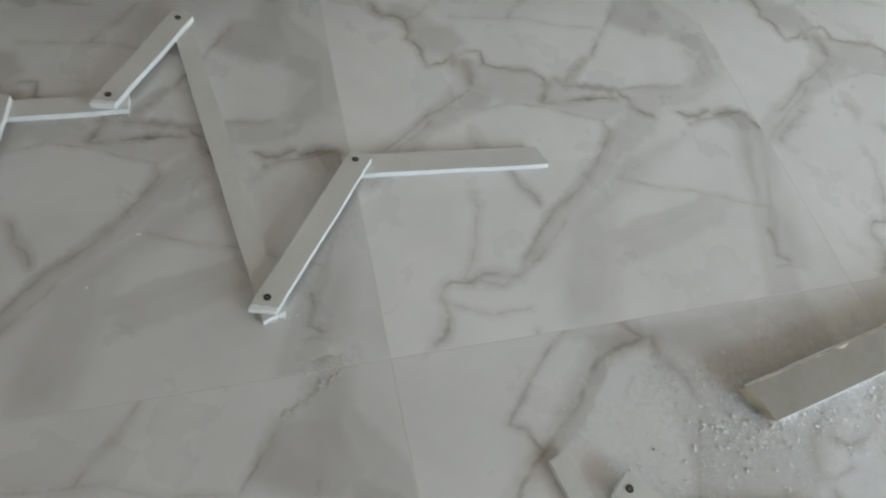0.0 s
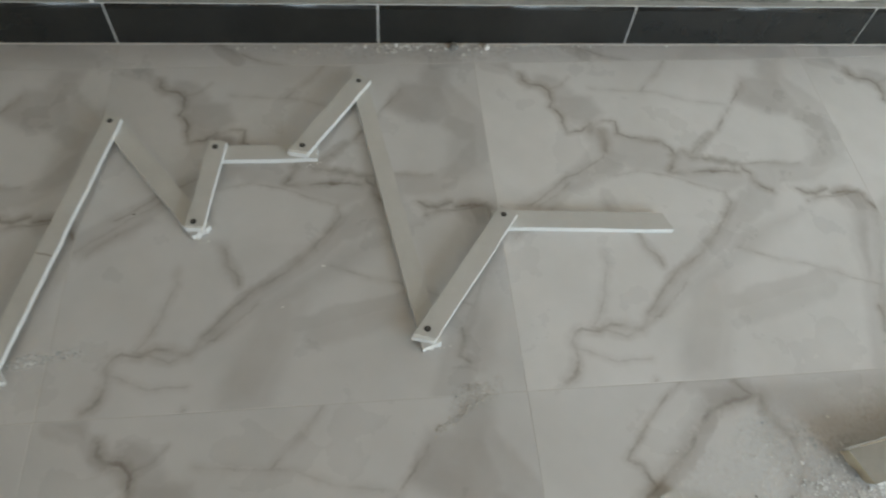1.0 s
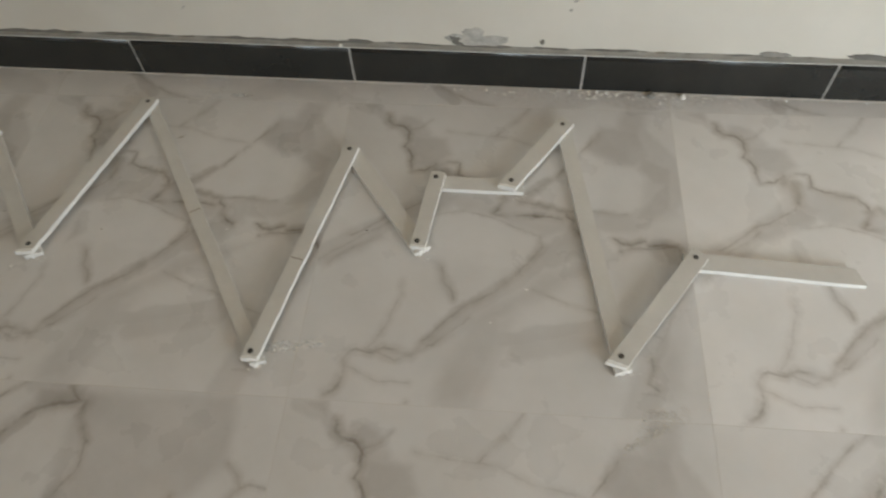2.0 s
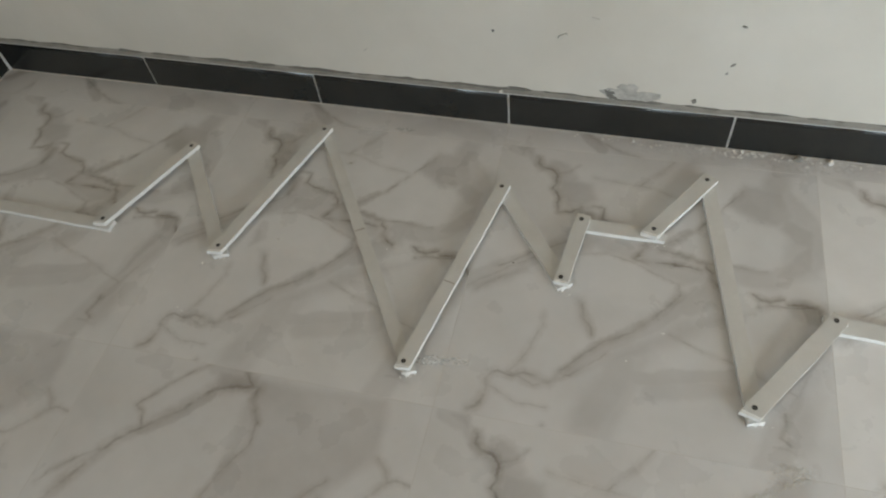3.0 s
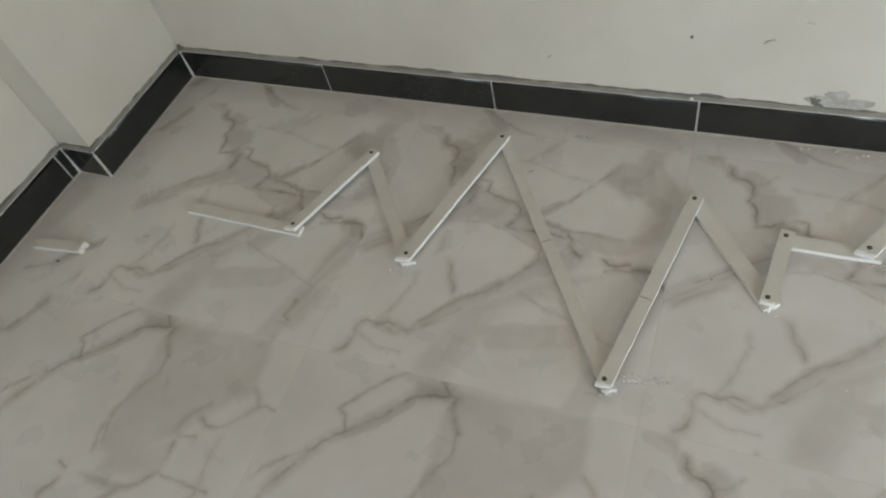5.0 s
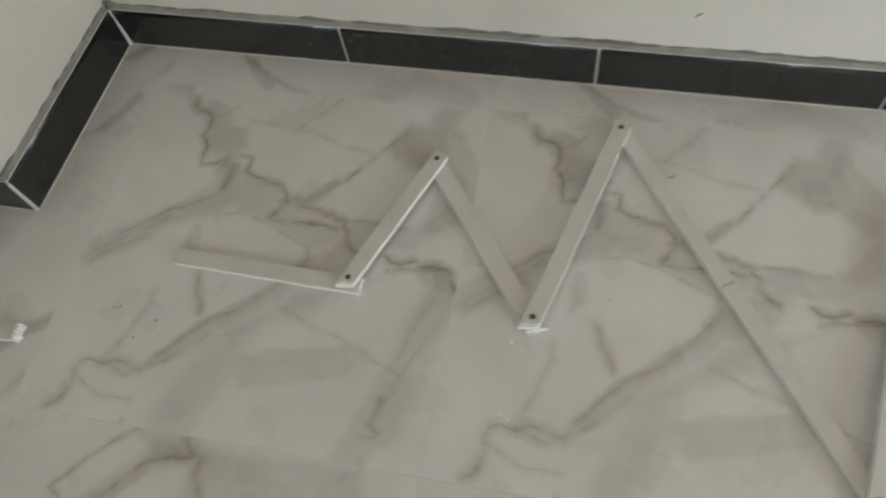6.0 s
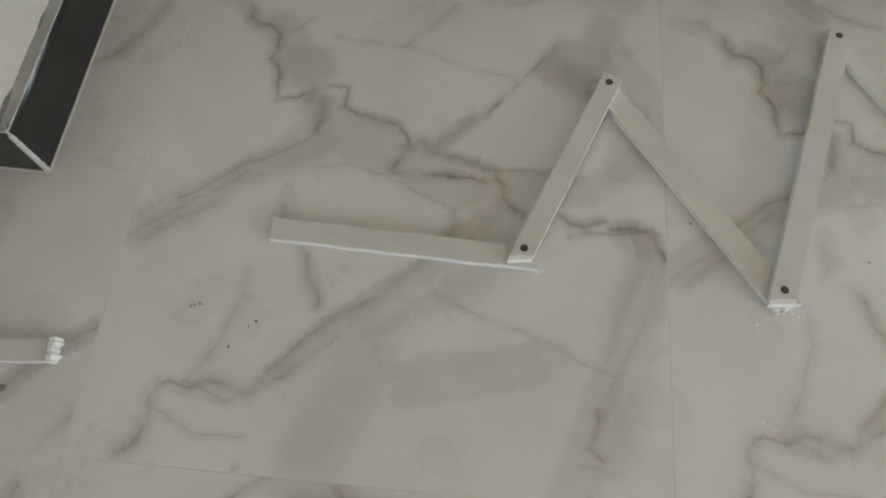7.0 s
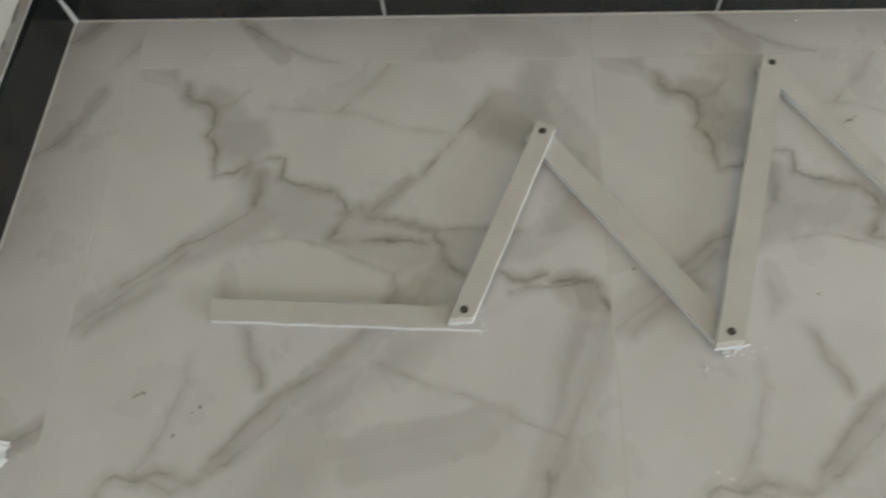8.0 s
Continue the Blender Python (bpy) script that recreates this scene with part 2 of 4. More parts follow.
vein(PRINT_B, 0.45, 0.003, 0.009, (0.091, 0.179), (0.054, 0.203), (0.025, 0.231), (0.015, 0.249))
patch(PRINT_B, 0.8, 0.006, (0.226, 0.008), (0.301, 0.004), (0.308, 0.028), (0.235, 0.043))
band(PRINT_B, 0.6, 0.01, (0.236, 0.051), (0.196, 0.093), (0.144, 0.137))
vein(PRINT_B, 0.55, 0.003, 0.008, (0.138, 0.127), (0.129, 0.105), (0.112, 0.095), (0.14, 0.064), (0.173, 0.028), (0.208, -0.002))
vein(PRINT_B, 0.45, 0.003, 0.01, (0.329, 0.086), (0.333, 0.122), (0.303, 0.177), (0.288, 0.214), (0.285, 0.252), (0.294, 0.292))
vein(PRINT_B, 0.42, 0.003, 0.009, (0.477, 0.152), (0.459, 0.168), (0.439, 0.193), (0.435, 0.214), (0.451, 0.221), (0.479, 0.213))
vein(PRINT_B, 0.42, 0.0035, 0.01, (0.473, 0.181), (0.488, 0.192), (0.515, 0.189), (0.544, 0.161), (0.568, 0.132), (0.561, 0.114), (0.546, 0.101))
vein(PRINT_B, 0.5, 0.003, 0.008, (0.568, 0.132), (0.586, 0.128), (0.604, 0.132))
patch(PRINT_B, 0.5, 0.008, (0.301, 0.008), (0.532, 0.006), (0.543, 0.105), (0.46, 0.2), (0.36, 0.3), (0.3, 0.28))
vein(PRINT_B, 0.5, 0.003, 0.009, (0.291, 0.215), (0.294, 0.246), (0.301, 0.266))
vein(PRINT_B, 0.7, 0.004, 0.01, (0.244, 0.327), (0.262, 0.331))
vein(PRINT_B, 0.6, 0.0035, 0.01, (0.263, 0.354), (0.244, 0.385), (0.25, 0.408), (0.287, 0.416), (0.313, 0.396), (0.355, 0.372), (0.388, 0.339))
patch(PRINT_B, 0.7, 0.006, (0.297, 0.332), (0.33, 0.329), (0.415, 0.309), (0.41, 0.329), (0.36, 0.344), (0.322, 0.344))
vein(PRINT_B, 0.55, 0.003, 0.01, (0.386, 0.337), (0.421, 0.316), (0.445, 0.29), (0.447, 0.261), (0.444, 0.233))
vein(PRINT_B, 0.5, 0.003, 0.008, (0.445, 0.29), (0.531, 0.295), (0.554, 0.295))
vein(PRINT_B, 0.5, 0.0035, 0.012, (0.534, 0.299), (0.521, 0.35), (0.52, 0.39), (0.536, 0.426))
patch(PRINT_B, 0.45, 0.01, (0.333, 0.279), (0.436, 0.233), (0.439, 0.292), (0.327, 0.326))
vein(PRINT_B, 0.4, 0.003, 0.012, (0.526, 0.206), (0.528, 0.259), (0.535, 0.29))
vein(PRINT_B, 0.5, 0.003, 0.01, (0.137, 0.53), (0.18, 0.562), (0.231, 0.592), (0.277, 0.606))
band(PRINT_B, 0.6, 0.02, (0.225, 0.0), (0.28, 0.008))
band(PRINT_B, 0.7, 0.014, (0.15, 0.54), (0.2, 0.595))
band(PRINT_B, 0.4, 0.03, (0.4, 0.606), (0.47, 0.56), (0.56, 0.59))
vein(PRINT_B, 0.7, 0.003, 0.008, (0.279, 0.004), (0.288, 0.018), (0.3, 0.028))
vein(PRINT_B, 0.4, 0.0035, 0.011, (0.026, 0.391), (0.1, 0.45), (0.14, 0.53))
vein(PRINT_C, 0.5, 0.004, 0.014, (0.606, 0.47), (0.567, 0.496), (0.523, 0.548), (0.45, 0.58))
band(PRINT_C, 0.6, 0.016, (0.606, 0.475), (0.567, 0.5), (0.523, 0.55))
vein(PRINT_C, 0.4, 0.003, 0.012, (0.572, 0.03), (0.552, 0.08), (0.53, 0.115), (0.48, 0.15))
band(PRINT_C, 0.55, 0.014, (0.568, 0.04), (0.552, 0.085), (0.53, 0.115))
band(PRINT_C, 0.4, 0.03, (0.45, 0.35), (0.42, 0.45))
vein(PRINT_C, 0.35, 0.003, 0.012, (0.606, 0.56), (0.58, 0.6))


def near_cell(a, b, reach, cell):
    u0, u1, v0, v1 = cell
    return min(a[0], b[0]) < u1 + reach and max(a[0], b[0]) > u0 - reach and min(a[1], b[1]) < v1 + reach and max(a[1], b[1]) > v0 - reach


def marble(name, veins, cell):
    """The part of a marble print that shows in one cell of the tile (from, to across; from, to down)."""
    n = Nodes(name)
    at = n.coords()
    warp = n.vec("SUBTRACT", n.noise(at, 16.0, 2.0, out="Color"), (0.5, 0.5, 0.5))
    fine = n.vec("SUBTRACT", n.noise(at, 75.0, 4.0, 0.65, out="Color"), (0.5, 0.5, 0.5))
    p = n.vec("ADD", at, n.vec("SCALE", warp, 0.009))
    p = n.vec("ADD", p, n.vec("SCALE", fine, 0.009))
    p = n.vec("MULTIPLY", p, (1, 1, 0))
    loose = n.vec("ADD", p, n.vec("SCALE", n.vec("SUBTRACT", n.noise(at, 9.0, 2.0, out="Color"), (0.5, 0.5, 0.5)), 0.024))
    thin = n.span(n.noise(at, 24.0, 4.0, 0.6), 0.38, 0.62, 0.08, 0.76)
    wash = n.span(n.noise(at, 20.0, 5.0, 0.65), 0.34, 0.62, 0.25, 1.05)
    patchy = n.span(n.noise(at, 11.0, 4.0, 0.55), 0.34, 0.64, 0.6, 1.0)
    border = n.span(n.noise(at, 22.0, 3.0, 0.5), 0.3, 0.7, -0.0035, 0.0035)
    core, halo, field = None, None, None
    for kind, strength, width, spread, pts in veins:
        near = None
        if kind == "patch":
            mid = sum((Vector((x, -y, 0)) for x, y in pts), Vector()) / len(pts)
            lo, hi = (min(q[0] for q in pts), min(q[1] for q in pts)), (max(q[0] for q in pts), max(q[1] for q in pts))
            if not near_cell(lo, hi, spread * 1.7 + 0.025, cell):
                continue
            for (ax, ay), (bx, by) in zip(pts, pts[1:] + pts[:1]):
                a = Vector((ax, -ay, 0))
                out = Vector((ay - by, ax - bx, 0)).normalized()
                out = out if out.dot(a - mid) > 0 else -out
                side = n.math("SUBTRACT", n.vec("DOT_PRODUCT", loose, out, 1), out.dot(a))
                near = side if near is None else n.math("MAXIMUM", near, side)
            v = n.span(n.math("ADD", near, n.math("MULTIPLY", border, 0.5)), -spread * 1.7, spread * 1.7, strength * 0.98, 0.0, True)
            field = v if field is None else n.math("MAXIMUM", field, v)
            continue
        for (ax, ay), (bx, by) in zip(pts, pts[1:]):
            if not near_cell((ax, ay), (bx, by), spread + 0.03, cell):
                continue
            a, d = Vector((ax, -ay, 0)), Vector((bx - ax, ay - by, 0))
            pa = n.vec("SUBTRACT", p, a)
            h = n.math("MINIMUM", n.math("MAXIMUM", n.vec("DOT_PRODUCT", pa, d / d.length_squared, 1), 0.0), 1.0)
            dist = n.vec("DISTANCE", pa, n.vec("SCALE", tuple(d), h), 1)
            near = dist if near is None else n.math("MINIMUM", near, dist)
        if near is None:
            continue
        if kind == "vein":
            v = n.span(near, 0.0, width * 1.25, strength, 0.0, True)
            core = v if core is None else n.math("MAXIMUM", core, v)
            v = n.span(near, spread * 0.15, spread * 1.35, strength * 0.66, 0.0, True)
            halo = v if halo is None else n.math("MAXIMUM", halo, v)
        else:
            v = n.span(n.math("ADD", near, border), spread * 0.5, spread * 1.12, strength * 0.74, 0.0, True)
            field = v if field is None else n.math("MAXIMUM", field, v)
    cloud = n.span(n.noise(at, 5.0, 5.0, 0.6), 0.35, 0.68, 0.0, 1.0)
    color = n.mix(cloud, (0.735, 0.72, 0.71), (0.655, 0.64, 0.625))
    slab = n.span(n.noise(n.vec("ADD", at, n.vec("SCALE", warp, 0.12)), 6.5, 1.0), 0.48, 0.64, 0.0, 0.06, True)
    color = n.mix(slab, color, (0.47, 0.455, 0.425))
    halo = 0.0 if halo is None else halo
    core = 0.0 if core is None else core
    field = 0.0 if field is None else field
    color = n.mix(n.math("MULTIPLY", field, patchy, True), color, (0.395, 0.37, 0.348))
    color = n.mix(n.math("MULTIPLY", halo, wash, True), color, (0.32, 0.279, 0.238))
    color = n.mix(n.math("MULTIPLY", core, thin, True), color, (0.175, 0.134, 0.102))
    world_at = n.put("ShaderNodeNewGeometry").outputs["Position"]
    dirt = n.span(n.noise(world_at, 3.1, 5.0, 0.55), 0.42, 0.85, 0.0, 0.24, True)
    color = n.mix(dirt, color, (0.45, 0.42, 0.38))
    # lightness per tile: firing lot plus some of the daylight gradient
    tile_tone = n.put("ShaderNodeAttribute")
    tile_tone.attribute_type, tile_tone.attribute_name = "OBJECT", "shade"
    tone = n.math("ADD", tile_tone.outputs["Fac"], n.span(n.put("ShaderNodeObjectInfo").outputs["Random"], 0, 1, -0.015, 0.015))
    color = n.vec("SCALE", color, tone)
    rough = n.span(n.noise(world_at, 9.0, 5.0), 0.3, 0.7, 0.22, 0.42)
    n.bump(n.noise(world_at, 4.0, 2.0), 0.05, 0.01)
    return n.done(color, rough, 0.45)


def mottled(name, light, dark, scale, rough, bump=0.2, depth=0.002, spec=0.4, fine=6.0, lo=0.35, hi=0.7):
    n = Nodes(name)
    at = n.put("ShaderNodeNewGeometry").outputs["Position"]
    big, small = n.noise(at, scale, 6.0, 0.6), n.noise(at, scale * fine, 4.0, 0.6)
    f = n.math("ADD", n.span(big, lo, hi, 0.0, 0.75), n.span(small, 0.3, 0.75, 0.0, 0.25))
    n.bump(small, bump, depth)
    return n.done(n.mix(f, light, dark), n.span(small, 0.3, 0.7, rough - 0.06, rough + 0.06), spec)


def wall_paint():
    n = Nodes("wall_paint")
    at = n.put("ShaderNodeNewGeometry").outputs["Position"]
    color = n.mix(n.span(n.noise(at, 2.2, 6.0, 0.6), 0.35, 0.7, 0.0, 1.0), (0.66, 0.625, 0.56), (0.575, 0.54, 0.475))
    smudge = n.span(n.noise(at, 7.5, 5.0, 0.7), 0.60, 0.80, 0.0, 0.35, True)
    color = n.mix(smudge, color, (0.50, 0.47, 0.42))
    scratch = n.vec("MULTIPLY", at, (6.0, 6.0, 30.0))
    color = n.mix(n.span(n.noise(scratch, 2.0, 4.0, 0.7), 0.66, 0.78, 0.0, 0.18), color, (0.55, 0.53, 0.5))
    n.bump(n.noise(at, 60.0, 4.0), 0.12, 0.002)
    return n.done(color, 0.7, 0.3)


def dust_film():
    n = Nodes("gypsum_dust")
    at = n.put("ShaderNodeNewGeometry").outputs["Position"]
    cover = n.put("ShaderNodeAttribute")
    cover.attribute_name = "cover"
    edge = cover.outputs["Fac"]
    grain = n.span(n.noise(at, 130.0, 4.0, 0.7), 0.42, 0.72, 0.0, 1.0)
    cloud = n.span(n.noise(at, 22.0, 4.0, 0.6), 0.3, 0.7, 0.1, 1.0)
    a = n.math("MULTIPLY", n.math("MULTIPLY", grain, cloud), edge, True)
    n.link(a, n.bsdf.inputs["Alpha"])
    return n.done((0.9, 0.9, 0.89), 0.9, 0.1)


PITCH = 0.6065
COLS, ROWS = 4, 3       # cells of a print, so that each material holds few veins
CELLS = [(PITCH * i / COLS, PITCH * (i + 1) / COLS, PITCH * j / ROWS, PITCH * (j + 1) / ROWS) for j in range(ROWS) for i in range(COLS)]
MARBLE_A = [marble("marble_first_print", PRINT_A, c) for c in CELLS]
MARBLE_B = [marble("marble_second_print", PRINT_B, c) for c in CELLS]
MARBLE_C = [marble("marble_third_print", PRINT_C, c) for c in CELLS]
PAINT = wall_paint()
# orange tint on the unseen ceiling, so its bounce warms the shadows
CEILING = mottled("ceiling_warm_bounce", (0.76, 0.57, 0.38), (0.70, 0.52, 0.33), 2.0, 0.8)
GROUT = mottled("floor_grout", (0.64, 0.61, 0.57), (0.54, 0.51, 0.47), 30.0, 0.85)
WHITE_GROUT = mottled("white_grout", (0.62, 0.61, 0.58), (0.45, 0.43, 0.40), 40.0, 0.8, lo=0.45, hi=0.8)
BLACK_TILE = mottled("black_glazed_tile", (0.016, 0.017, 0.016), (0.026, 0.026, 0.024), 9.0, 0.2, 0.02, 0.001, 0.5)
CEMENT = mottled("cement", (0.36, 0.345, 0.315), (0.24, 0.23, 0.21), 26.0, 0.9, 0.5, 0.003)
DARK_CEMENT = mottled("dark_cement", (0.20, 0.19, 0.17), (0.11, 0.105, 0.095), 30.0, 0.9, 0.5, 0.003)
PATCH = mottled("grey_filler", (0.55, 0.53, 0.49), (0.30, 0.285, 0.26), 45.0, 0.9, 0.4, 0.003, lo=0.36, hi=0.62)
PAPER = mottled("board_paper", (0.65, 0.63, 0.595), (0.58, 0.56, 0.525), 16.0, 0.8, 0.15, 0.001)
BROWN_PAPER = mottled("brown_board_paper", (0.27, 0.235, 0.19), (0.215, 0.185, 0.145), 16.0, 0.8, 0.15, 0.001)
CREAM_PAPER = mottled("cream_board_paper", (0.66, 0.57, 0.43), (0.48, 0.39, 0.27), 40.0, 0.85, 0.3, 0.001)
GYPSUM = mottled("gypsum", (0.88, 0.87, 0.845), (0.79, 0.775, 0.745), 60.0, 0.9, 0.6, 0.002)
SCREW = mottled("black_phosphate_steel", (0.03, 0.028, 0.026), (0.06, 0.055, 0.05), 90.0, 0.45)
DIRT = mottled("dark_dirt", (0.15, 0.135, 0.12), (0.24, 0.22, 0.2), 120.0, 0.9)
# orange for the unseen walls, picked to warm the bounced light
WARM_BOUNCE = mottled("warm_bounce_paint", (0.74, 0.47, 0.25), (0.68, 0.42, 0.21), 2.0, 0.7)
FRAME = mottled("window_frame_paint", (0.75, 0.75, 0.74), (0.68, 0.68, 0.66), 6.0, 0.4)
DUSTY = mottled("dusty_mortar", (0.66, 0.63, 0.58), (0.52, 0.49, 0.44), 60.0, 0.9, 0.5, 0.002)
FAINT = mottled("faint_smudge", (0.60, 0.57, 0.51), (0.52, 0.49, 0.44), 60.0, 0.8)
SMUDGE = mottled("brown_smudge", (0.45, 0.40, 0.345), (0.36, 0.315, 0.27), 120.0, 0.9)
PALE = mottled("pale_mortar", (0.60, 0.565, 0.51), (0.45, 0.42, 0.375), 60.0, 0.9, 0.5, 0.002)
DUST = dust_film()
glass = Nodes("window_glass")
glass.bsdf.inputs["Transmission Weight"].default_value = 1.0
GLASS = glass.done((0.95, 0.98, 0.97), 0.02)


# ---- helpers ----
def mesh_of(name, bm, *mats, smooth=False):
    me = bpy.data.meshes.new(name)
    bmesh.ops.recalc_face_normals(bm, faces=bm.faces)
    bm.to_mesh(me)
    bm.free()
    for m in mats:
        me.materials.append(m)
    if smooth:
        for f in me.polygons:
            f.use_smooth = True
    return me


def part(name, bm, material, parent, label="", smooth=False):
    ob = new(name, mesh_of(name, bm, material, smooth=smooth))
    ob.parent = parent
    return tagged(ob, label) if label else ob


def add_box(bm, x0, y0, z0, x1, y1, z1, bevel=0.0):
    vs = [bm.verts.new((x, y, z)) for z in (z0, z1) for y in (y0, y1) for x in (x0, x1)]
    fs = [bm.faces.new([vs[i] for i in q]) for q in ((0, 2, 3, 1), (4, 5, 7, 6), (0, 1, 5, 4), (1, 3, 7, 5), (3, 2, 6, 7), (2, 0, 4, 6))]
    if bevel:
        es = list({e for f in fs for e in f.edges})
        bmesh.ops.bevel(bm, geom=es, offset=bevel, segments=1, affect="EDGES")
    return vs


def boxes(*dims, bevel=0.0):
    bm = bmesh.new()
    for d in dims:
        add_box(bm, *d, bevel=bevel)
    return bm


def setting(name, bm, mat, label):
    return tagged(new(name, mesh_of(name, bm, mat)), label, kind="structure")


# ---- the room ----
FACE = 0.012            # plaster lies this far behind the front of the skirting
STEP_Y, STEP_X = -0.380, -0.107   # the pier's corner and the recess beside it, at the skirting's front
wall_north = setting("wall_north", boxes((-0.35, FACE, -0.1, RIGHT + 0.25, 0.26, TOP)), PAINT,
                     "cream painted plaster wall, smudged and cement-stained above the skirting")
wall_pier = setting("wall_pier", boxes((-0.35, STEP_Y + FACE, -0.1, -FACE, FACE - 0.001, TOP)), PAINT,
                    "cream painted pier standing proud in the room's corner")
wall_west = setting("wall_west", boxes((-0.35, FRONT, -0.1, STEP_X - FACE, STEP_Y + FACE - 0.001, TOP)), PAINT,
                    "cream painted plaster wall beside the pier")
# east and south walls and ceiling are unseen; they close the room and warm its bounce
wall_east = setting("wall_east", boxes(
    (RIGHT, FRONT, -0.1, RIGHT + 0.25, EAST_FILL[0], TOP), (RIGHT, EAST_FILL[1], -0.1, RIGHT + 0.25, FACE - 0.001, TOP),
    (RIGHT, EAST_FILL[0], -0.1, RIGHT + 0.25, EAST_FILL[1], SILL), (RIGHT, EAST_FILL[0], HEAD, RIGHT + 0.25, EAST_FILL[1], TOP)),
    WARM_BOUNCE, "unseen wall, orange to warm the bounced light, with an added window opening")
spans = [-0.35] + [v for w in WINDOWS for v in w[:2]] + [RIGHT + 0.25]
wall_south = setting("wall_south", boxes(
    *((a, FRONT - 0.25, -0.1, b, FRONT - 0.001, TOP) for a, b in zip(spans[::2], spans[1::2])),
    *((w[0], FRONT - 0.25, -0.1, w[1], FRONT - 0.001, SILL) for w in WINDOWS),
    *((w[0], FRONT - 0.25, HEAD, w[1], FRONT - 0.001, TOP) for w in WINDOWS)),
    WARM_BOUNCE, "unseen wall, orange to warm the bounced light, with two low window openings")
ceiling = setting("ceiling", boxes((-0.35, FRONT - 0.25, TOP + 0.001, RIGHT + 0.25, 0.26, TOP + 0.2)), CEILING, "plain unseen ceiling, orange-tinted to warm the bounced light")
floor = setting("floor", boxes((-0.35, FRONT - 0.25, -0.12, RIGHT + 0.25, 0.26, -0.0003)), GROUT,
                "polished white marble-look tiles with grey-brown veins")

def window_unit(name, width, m):
    """A two-pane window; local x runs along the opening and local y points into the wall."""
    unit = tagged(new(name), "unseen white framed low window letting in daylight", kind="structure")
    mid = width / 2
    for x0, x1, z0, z1 in ((0, width, SILL, SILL + 0.05), (0, width, HEAD - 0.05, HEAD), (0, 0.05, SILL + 0.05, HEAD - 0.05),
                           (width - 0.05, width, SILL + 0.05, HEAD - 0.05), (mid - 0.03, mid + 0.03, SILL + 0.05, HEAD - 0.05)):
        part("window_frame", boxes((x0, 0.14, z0, x1, 0.20, z1), bevel=0.004), FRAME, unit)
    for x0, x1 in ((0.05, mid - 0.03), (mid + 0.03, width - 0.05)):
        pane = part("pane", boxes((x0, 0.168, SILL + 0.05, x1, 0.172, HEAD - 0.05)), GLASS, unit)
        pane.visible_shadow = False
    unit.matrix_world = m


# the first of these is the added fill window on the left
for i, (wx0, wx1, watts) in enumerate(WINDOWS):
    window_unit("window_%d" % (i + 1), wx1 - wx0, pose(wx1, FRONT, 0, 0, 0, 180))
# unseen window, added to hold the fill light for the pier
window_unit("window_3", EAST_FILL[1] - EAST_FILL[0], pose(RIGHT, EAST_FILL[1], 0, 0, 0, -90))


# ---- skirting ----
JOINT = 0.0042


def skirting_bm(length):
    """One glazed skirting tile along x, its front in the plane y = 0, with a rounded top edge."""
    profile = ((0.0, 0.0025), (0.0, 0.074), (0.0006, 0.078), (0.0024, 0.082), (0.0052, 0.0845), (0.009, 0.0855), (0.0115, 0.0855), (0.0115, 0.0025))
    bm = bmesh.new()
    rings = [[bm.verts.new((x, y, z)) for y, z in profile] for x in (0.0, length)]
    k = len(profile)
    for i in range(k):
        f = bm.faces.new((rings[0][i], rings[1][i], rings[1][(i + 1) % k], rings[0][(i + 1) % k]))
        f.smooth = 1 <= i <= 5
    bm.faces.new(rings[0])
    bm.faces.new(list(reversed(rings[1])))
    return bm


def ragged(x, seed, scale=30.0):
    return noise.noise((x * scale, seed, 0.3)) + 0.5 * noise.noise((x * scale * 3.1, seed, 7.1))


